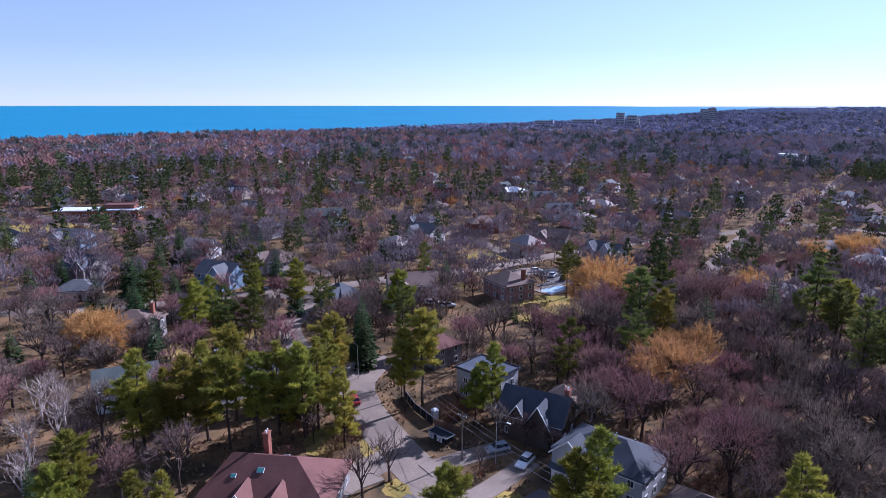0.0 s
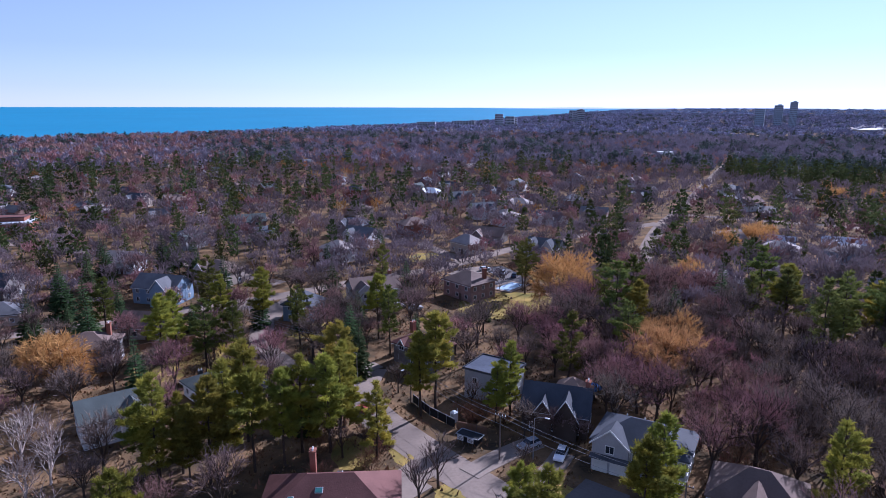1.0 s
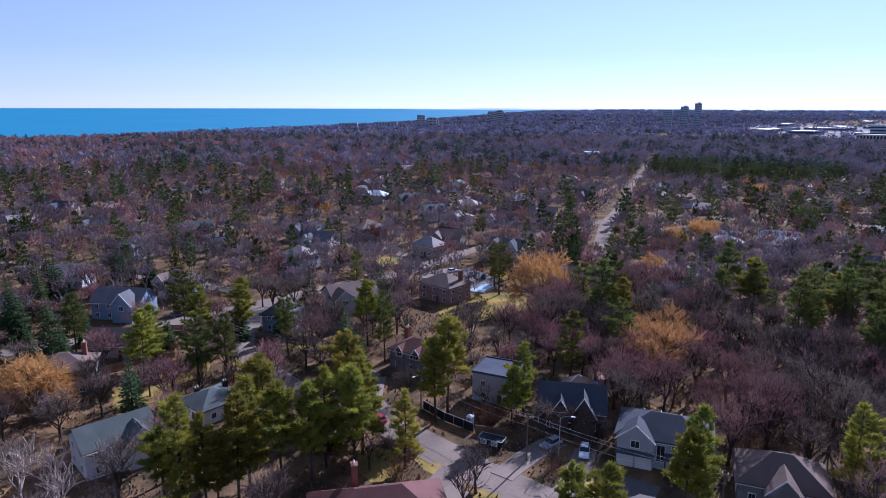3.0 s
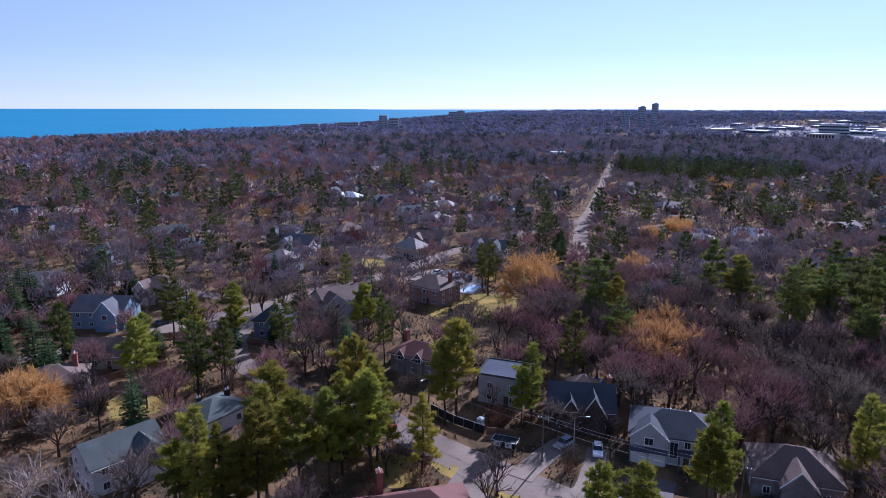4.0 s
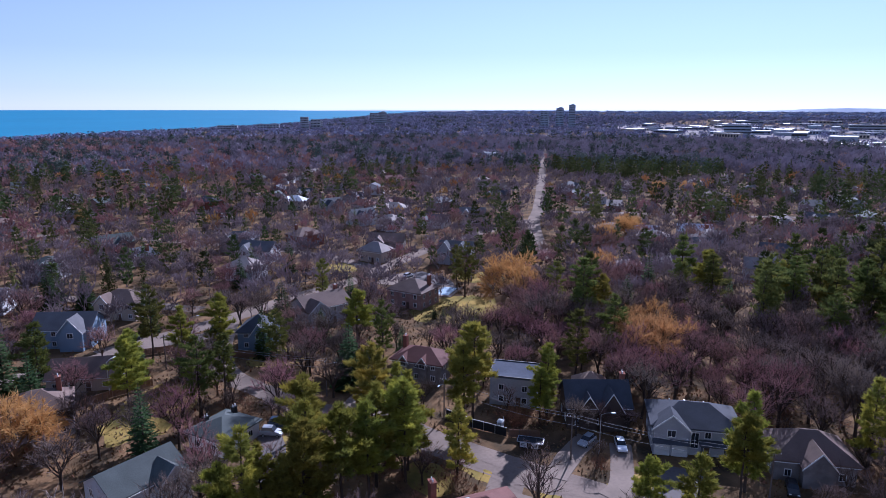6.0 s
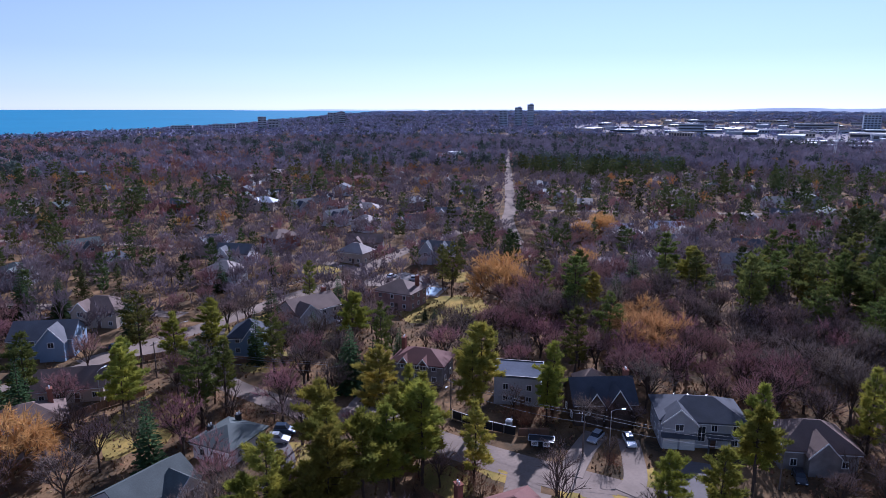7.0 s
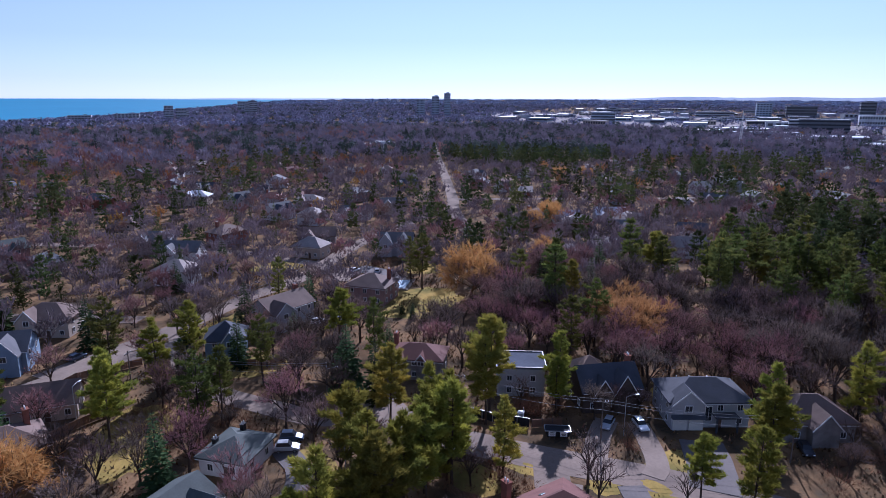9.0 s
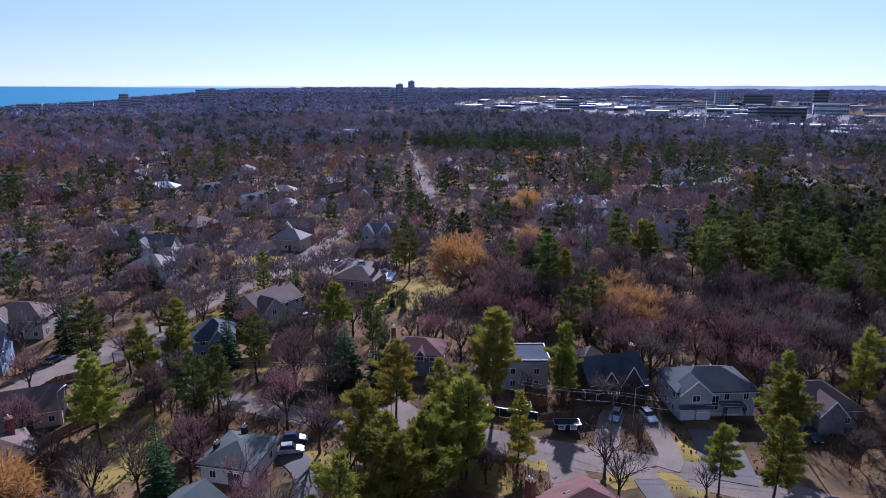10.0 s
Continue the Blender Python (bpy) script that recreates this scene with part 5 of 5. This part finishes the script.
def street_lamp(x, y, turn, h=8.0):
    ob = thing("street_lamp", pose(x, y, 0, 0, 0, turn), "slim steel street lamp with a curved arm", "street lamp", "street lamps")
    bm = bmesh.new()
    rod(bm, (0, 0, -0.2), (0, 0, h), 0.09, 0.06, 8)
    part("pole", bm, M_STEEL, ob)
    bm = bmesh.new()
    rod(bm, (0, 0, h), (0, -0.9, h + 0.35), 0.045, n=5)
    rod(bm, (0, -0.9, h + 0.35), (0, -1.9, h + 0.4), 0.04, n=5)
    part("arm", bm, M_STEEL, ob)
    bm = bmesh.new()
    box(bm, (0, -2.25, h + 0.38), (0.32, 0.8, 0.15), bevel=0.05)
    part("lamp_head", bm, M_LAMP, ob)


for a in ((-40, 125, 100), (8.3, 103.2, 60), (-69, 176, 130), (-20, 140, -120), (-48, 199, 100)):
    street_lamp(*a)


def panel_fence(name, line, h, material, label, post_every=2.4, boards=0):
    """A fence along a line: posts, and one panel or single boards between each two."""
    ob = thing(name, pose(line[0][0], line[0][1], 0), label, "fence")
    ox, oy = line[0]
    for (x0, y0), (x1, y1) in zip(line, line[1:]):
        length = math.hypot(x1 - x0, y1 - y0)
        n = max(1, round(length / post_every))
        turn = math.degrees(math.atan2(y1 - y0, x1 - x0))
        for i in range(n):
            f0, f1 = i / n, (i + 1) / n
            ax, ay, bx, by = x0 + (x1 - x0) * f0 - ox, y0 + (y1 - y0) * f0 - oy, x0 + (x1 - x0) * f1 - ox, y0 + (y1 - y0) * f1 - oy
            bm = bmesh.new()
            box(bm, (ax, ay, h / 2), (0.1, 0.1, h + 0.3), turn)
            part("post", bm, M_STEEL if material is M_FENCE else M_POLE, ob)
            if boards:
                for b in range(boards):
                    f = (b + 0.5) / boards
                    bm = bmesh.new()
                    box(bm, (ax + (bx - ax) * f, ay + (by - ay) * f, h / 2 + 0.03), (length / n / boards * 0.92, 0.03, h - 0.1 + 0.06 * noise.noise(Vector((ax + b, ay, 0)))), turn)
                    part("board", bm, material, ob)
            else:
                bm = bmesh.new()
                box(bm, ((ax + bx) / 2, (ay + by) / 2, h / 2), (length / n - 0.12, 0.04, h - 0.15), turn)
                part("panel", bm, material, ob)
            bm = bmesh.new()
            box(bm, ((ax + bx) / 2, (ay + by) / 2, h + 0.02), (length / n - 0.02, 0.07, 0.06), turn)
            part("top_rail", bm, M_STEEL if material is M_FENCE else material, ob)
    return ob


panel_fence("site_fence", [(-9.0, 130.0), (-6.6, 123.5), (-2.8, 117.2)], 1.9, M_FENCE, "black sheeted construction fence along the street")
panel_fence("site_gate", [(-2.5, 116.8), (2.6, 113.4)], 1.7, M_CEDAR, "low brown timber site gate")
panel_fence("garden_fence", [(-78, 171), (-68, 175), (-60, 177)], 1.8, M_CEDAR, "weathered cedar board garden fence", 2.4, 5)
panel_fence("garden_fence", [(-40, 186), (-30, 180), (-24, 176)], 1.7, M_CEDAR, "reddish cedar board fence behind a garden", 2.4, 5)
panel_fence("garden_fence", [(-70, 195), (-64, 199), (-50, 198)], 1.7, M_CEDAR, "reddish cedar board fence beside a drive", 2.4, 5)

toilet = thing("portable_toilet", pose(-2.4, 119.8, 0, 0, 0, -55), "white and grey portable toilet behind the site fence", "toilet")
bm = bmesh.new()
box(bm, (0, 0, 1.1), (1.15, 1.15, 2.1), bevel=0.05)
part("cabin", bm, PAINT["white"], toilet)
bm = bmesh.new()
solid(bm, [(-0.65, -0.65, 2.15), (0.65, -0.65, 2.15), (0.65, 0.65, 2.15), (-0.65, 0.65, 2.15)], [(-0.3, -0.3, 2.42), (0.3, -0.3, 2.42), (0.3, 0.3, 2.42), (-0.3, 0.3, 2.42)])
part("roof", bm, M_LAMP, toilet)
bm = bmesh.new()
box(bm, (0, -0.6, 1.05), (0.75, 0.05, 1.85), bevel=0.02)
part("door", bm, M_STEEL, toilet)
bm = bmesh.new()
rod(bm, (0.45, 0.45, 2.2), (0.45, 0.45, 2.9), 0.06, n=6)
part("vent_pipe", bm, M_STEEL, toilet)

bm = bmesh.new()
skip = thing("waste_skip", pose(-1.2, 111.6, 0.05, 0, 0, -45), "dark steel waste skip with white notice panels", "skip")
solid(bm, [(-2.0, -0.9, 0.1), (2.0, -0.9, 0.1), (2.0, 0.9, 0.1), (-2.0, 0.9, 0.1)], [(-2.4, -1.15, 1.5), (2.4, -1.15, 1.5), (2.4, 1.15, 1.5), (-2.4, 1.15, 1.5)])
part("body", bm, M_FENCE, skip)
bm = bmesh.new()
for sx, sy, a, b in ((0, -1.17, 4.9, 0.1), (0, 1.17, 4.9, 0.1), (-2.42, 0, 0.1, 2.24), (2.42, 0, 0.1, 2.24)):
    box(bm, (sx, sy, 1.5), (a, b, 0.14))
part("rim", bm, M_STEEL, skip)
for u in (-0.9, 0.8):
    sign = thing("notice_board", pose(-1.2 + u * 0.9 - 1.1, 111.6 - u * 0.9 - 1.1, 0, 0, 0, -45), "white notice board with dark print on two legs", "sign", "notice boards")
    for s in (-0.45, 0.45):
        bm = bmesh.new()
        box(bm, (s, 0.04, 0.65), (0.07, 0.07, 1.5))
        part("leg", bm, M_POLE, sign)
    bm = bmesh.new()
    box(bm, (0, 0, 1.2), (1.3, 0.04, 0.95))
    board = part("board", bm, PAINT["white"], sign)
    for z, w in ((1.45, 0.9), (1.2, 1.0), (0.98, 0.7)):
        bm = bmesh.new()
        box(bm, (0, -0.03, z), (w, 0.02, 0.1))
        part("print_bar", bm, M_FENCE, board)

# grey house: pent roof over the garage, tall stair window, entry canopy, roof vents
bm = bmesh.new()
solid(bm, [(-7.9, -7.1, 2.65), (-1.3, -7.1, 2.65), (-1.3, -6.15, 2.65), (-7.9, -6.15, 2.65)], [(-7.9, -7.05, 2.75), (-1.3, -7.05, 2.75), (-1.3, -6.15, 3.3), (-7.9, -6.15, 3.3)])
part("pent_roof", bm, ROOF["dark"], grey_house, "shingled pent roof over the garage doors")
bm = bmesh.new()
box(bm, (2.6, -6.3, 3.1), (4.6, 2.4, 0.3))
box(bm, (4.6, -7.3, 1.5), (0.3, 0.3, 3.0))
box(bm, (0.6, -7.3, 1.5), (0.3, 0.3, 3.0))
part("porch", bm, ROOF["dark"], grey_house, "dark porch roof on two posts")
window(grey_house, -0.3, -5.17, 3.0, 0, 1.5, 3.2)
for u, v, z in ((-4, 3, 6.9), (-1, 4, 6.4), (2.5, 3.6, 6.6)):
    bm = bmesh.new()
    rod(bm, (u, v, z - 0.5), (u, v, z + 0.35), 0.13, n=7)
    part("roof_vent", bm, M_STEEL, grey_house)
# red-roofed house: skylights
for u, v, s in ((-1.5, -2.4, 1.2), (-5.5, -3.4, 0.9), (1.2, 1.8, 0.9)):
    z = 3.72 + (7.1 - abs(v)) / 7.1 * 4.28
    bm = bmesh.new()
    box(bm, (0, 0, 0), (s, s * 0.8, 0.3), bevel=0.04)
    f = part("skylight", bm, M_STEEL, red_house, "framed skylight with greenish glass")
    f.matrix_basis = pose(u, v, z + 0.05, 31 if v < 0 else -31)
    bm = bmesh.new()
    box(bm, (0, 0, 0.155), (s * 0.82, s * 0.62, 0.03))
    part("pane", bm, mat("skylight_glass", (0.10, 0.26, 0.24), 0.15), f)

pool = thing("swimming_pool", pose(38.5, 212, 0.03, 0, 0, 40), "covered swimming pool with pale stone surround", "pool")
bm = bmesh.new()
for sx, sy, a, b in ((0, -3.4, 13, 1.4), (0, 3.4, 13, 1.4), (-5.8, 0, 1.4, 5.4), (5.8, 0, 1.4, 5.4)):
    box(bm, (sx, sy, 0.1), (a, b, 0.24))
part("surround", bm, M_CONCRETE, pool)
bm = bmesh.new()
box(bm, (0, 0, 0.07), (10.2, 5.4, 0.16))
part("cover", bm, M_POOLW, pool)
bm = bmesh.new()
solid(bm, [(-1.8, -1.2, 0), (1.8, -1.2, 0), (1.8, 1.2, 0), (-1.8, 1.2, 0)], [(-1.5, -0.9, 1.1), (1.2, -1.0, 0.9), (1.4, 0.8, 1.3), (-1.3, 1.0, 1.0)])
tarp = part("tarpaulin_heap", bm, M_TARP, None)
tarp.matrix_basis = pose(31.5, 128.5, 0, 0, 0, 20)
tagged(tarp, "crumpled blue tarpaulin over a garden heap", "tarpaulin")
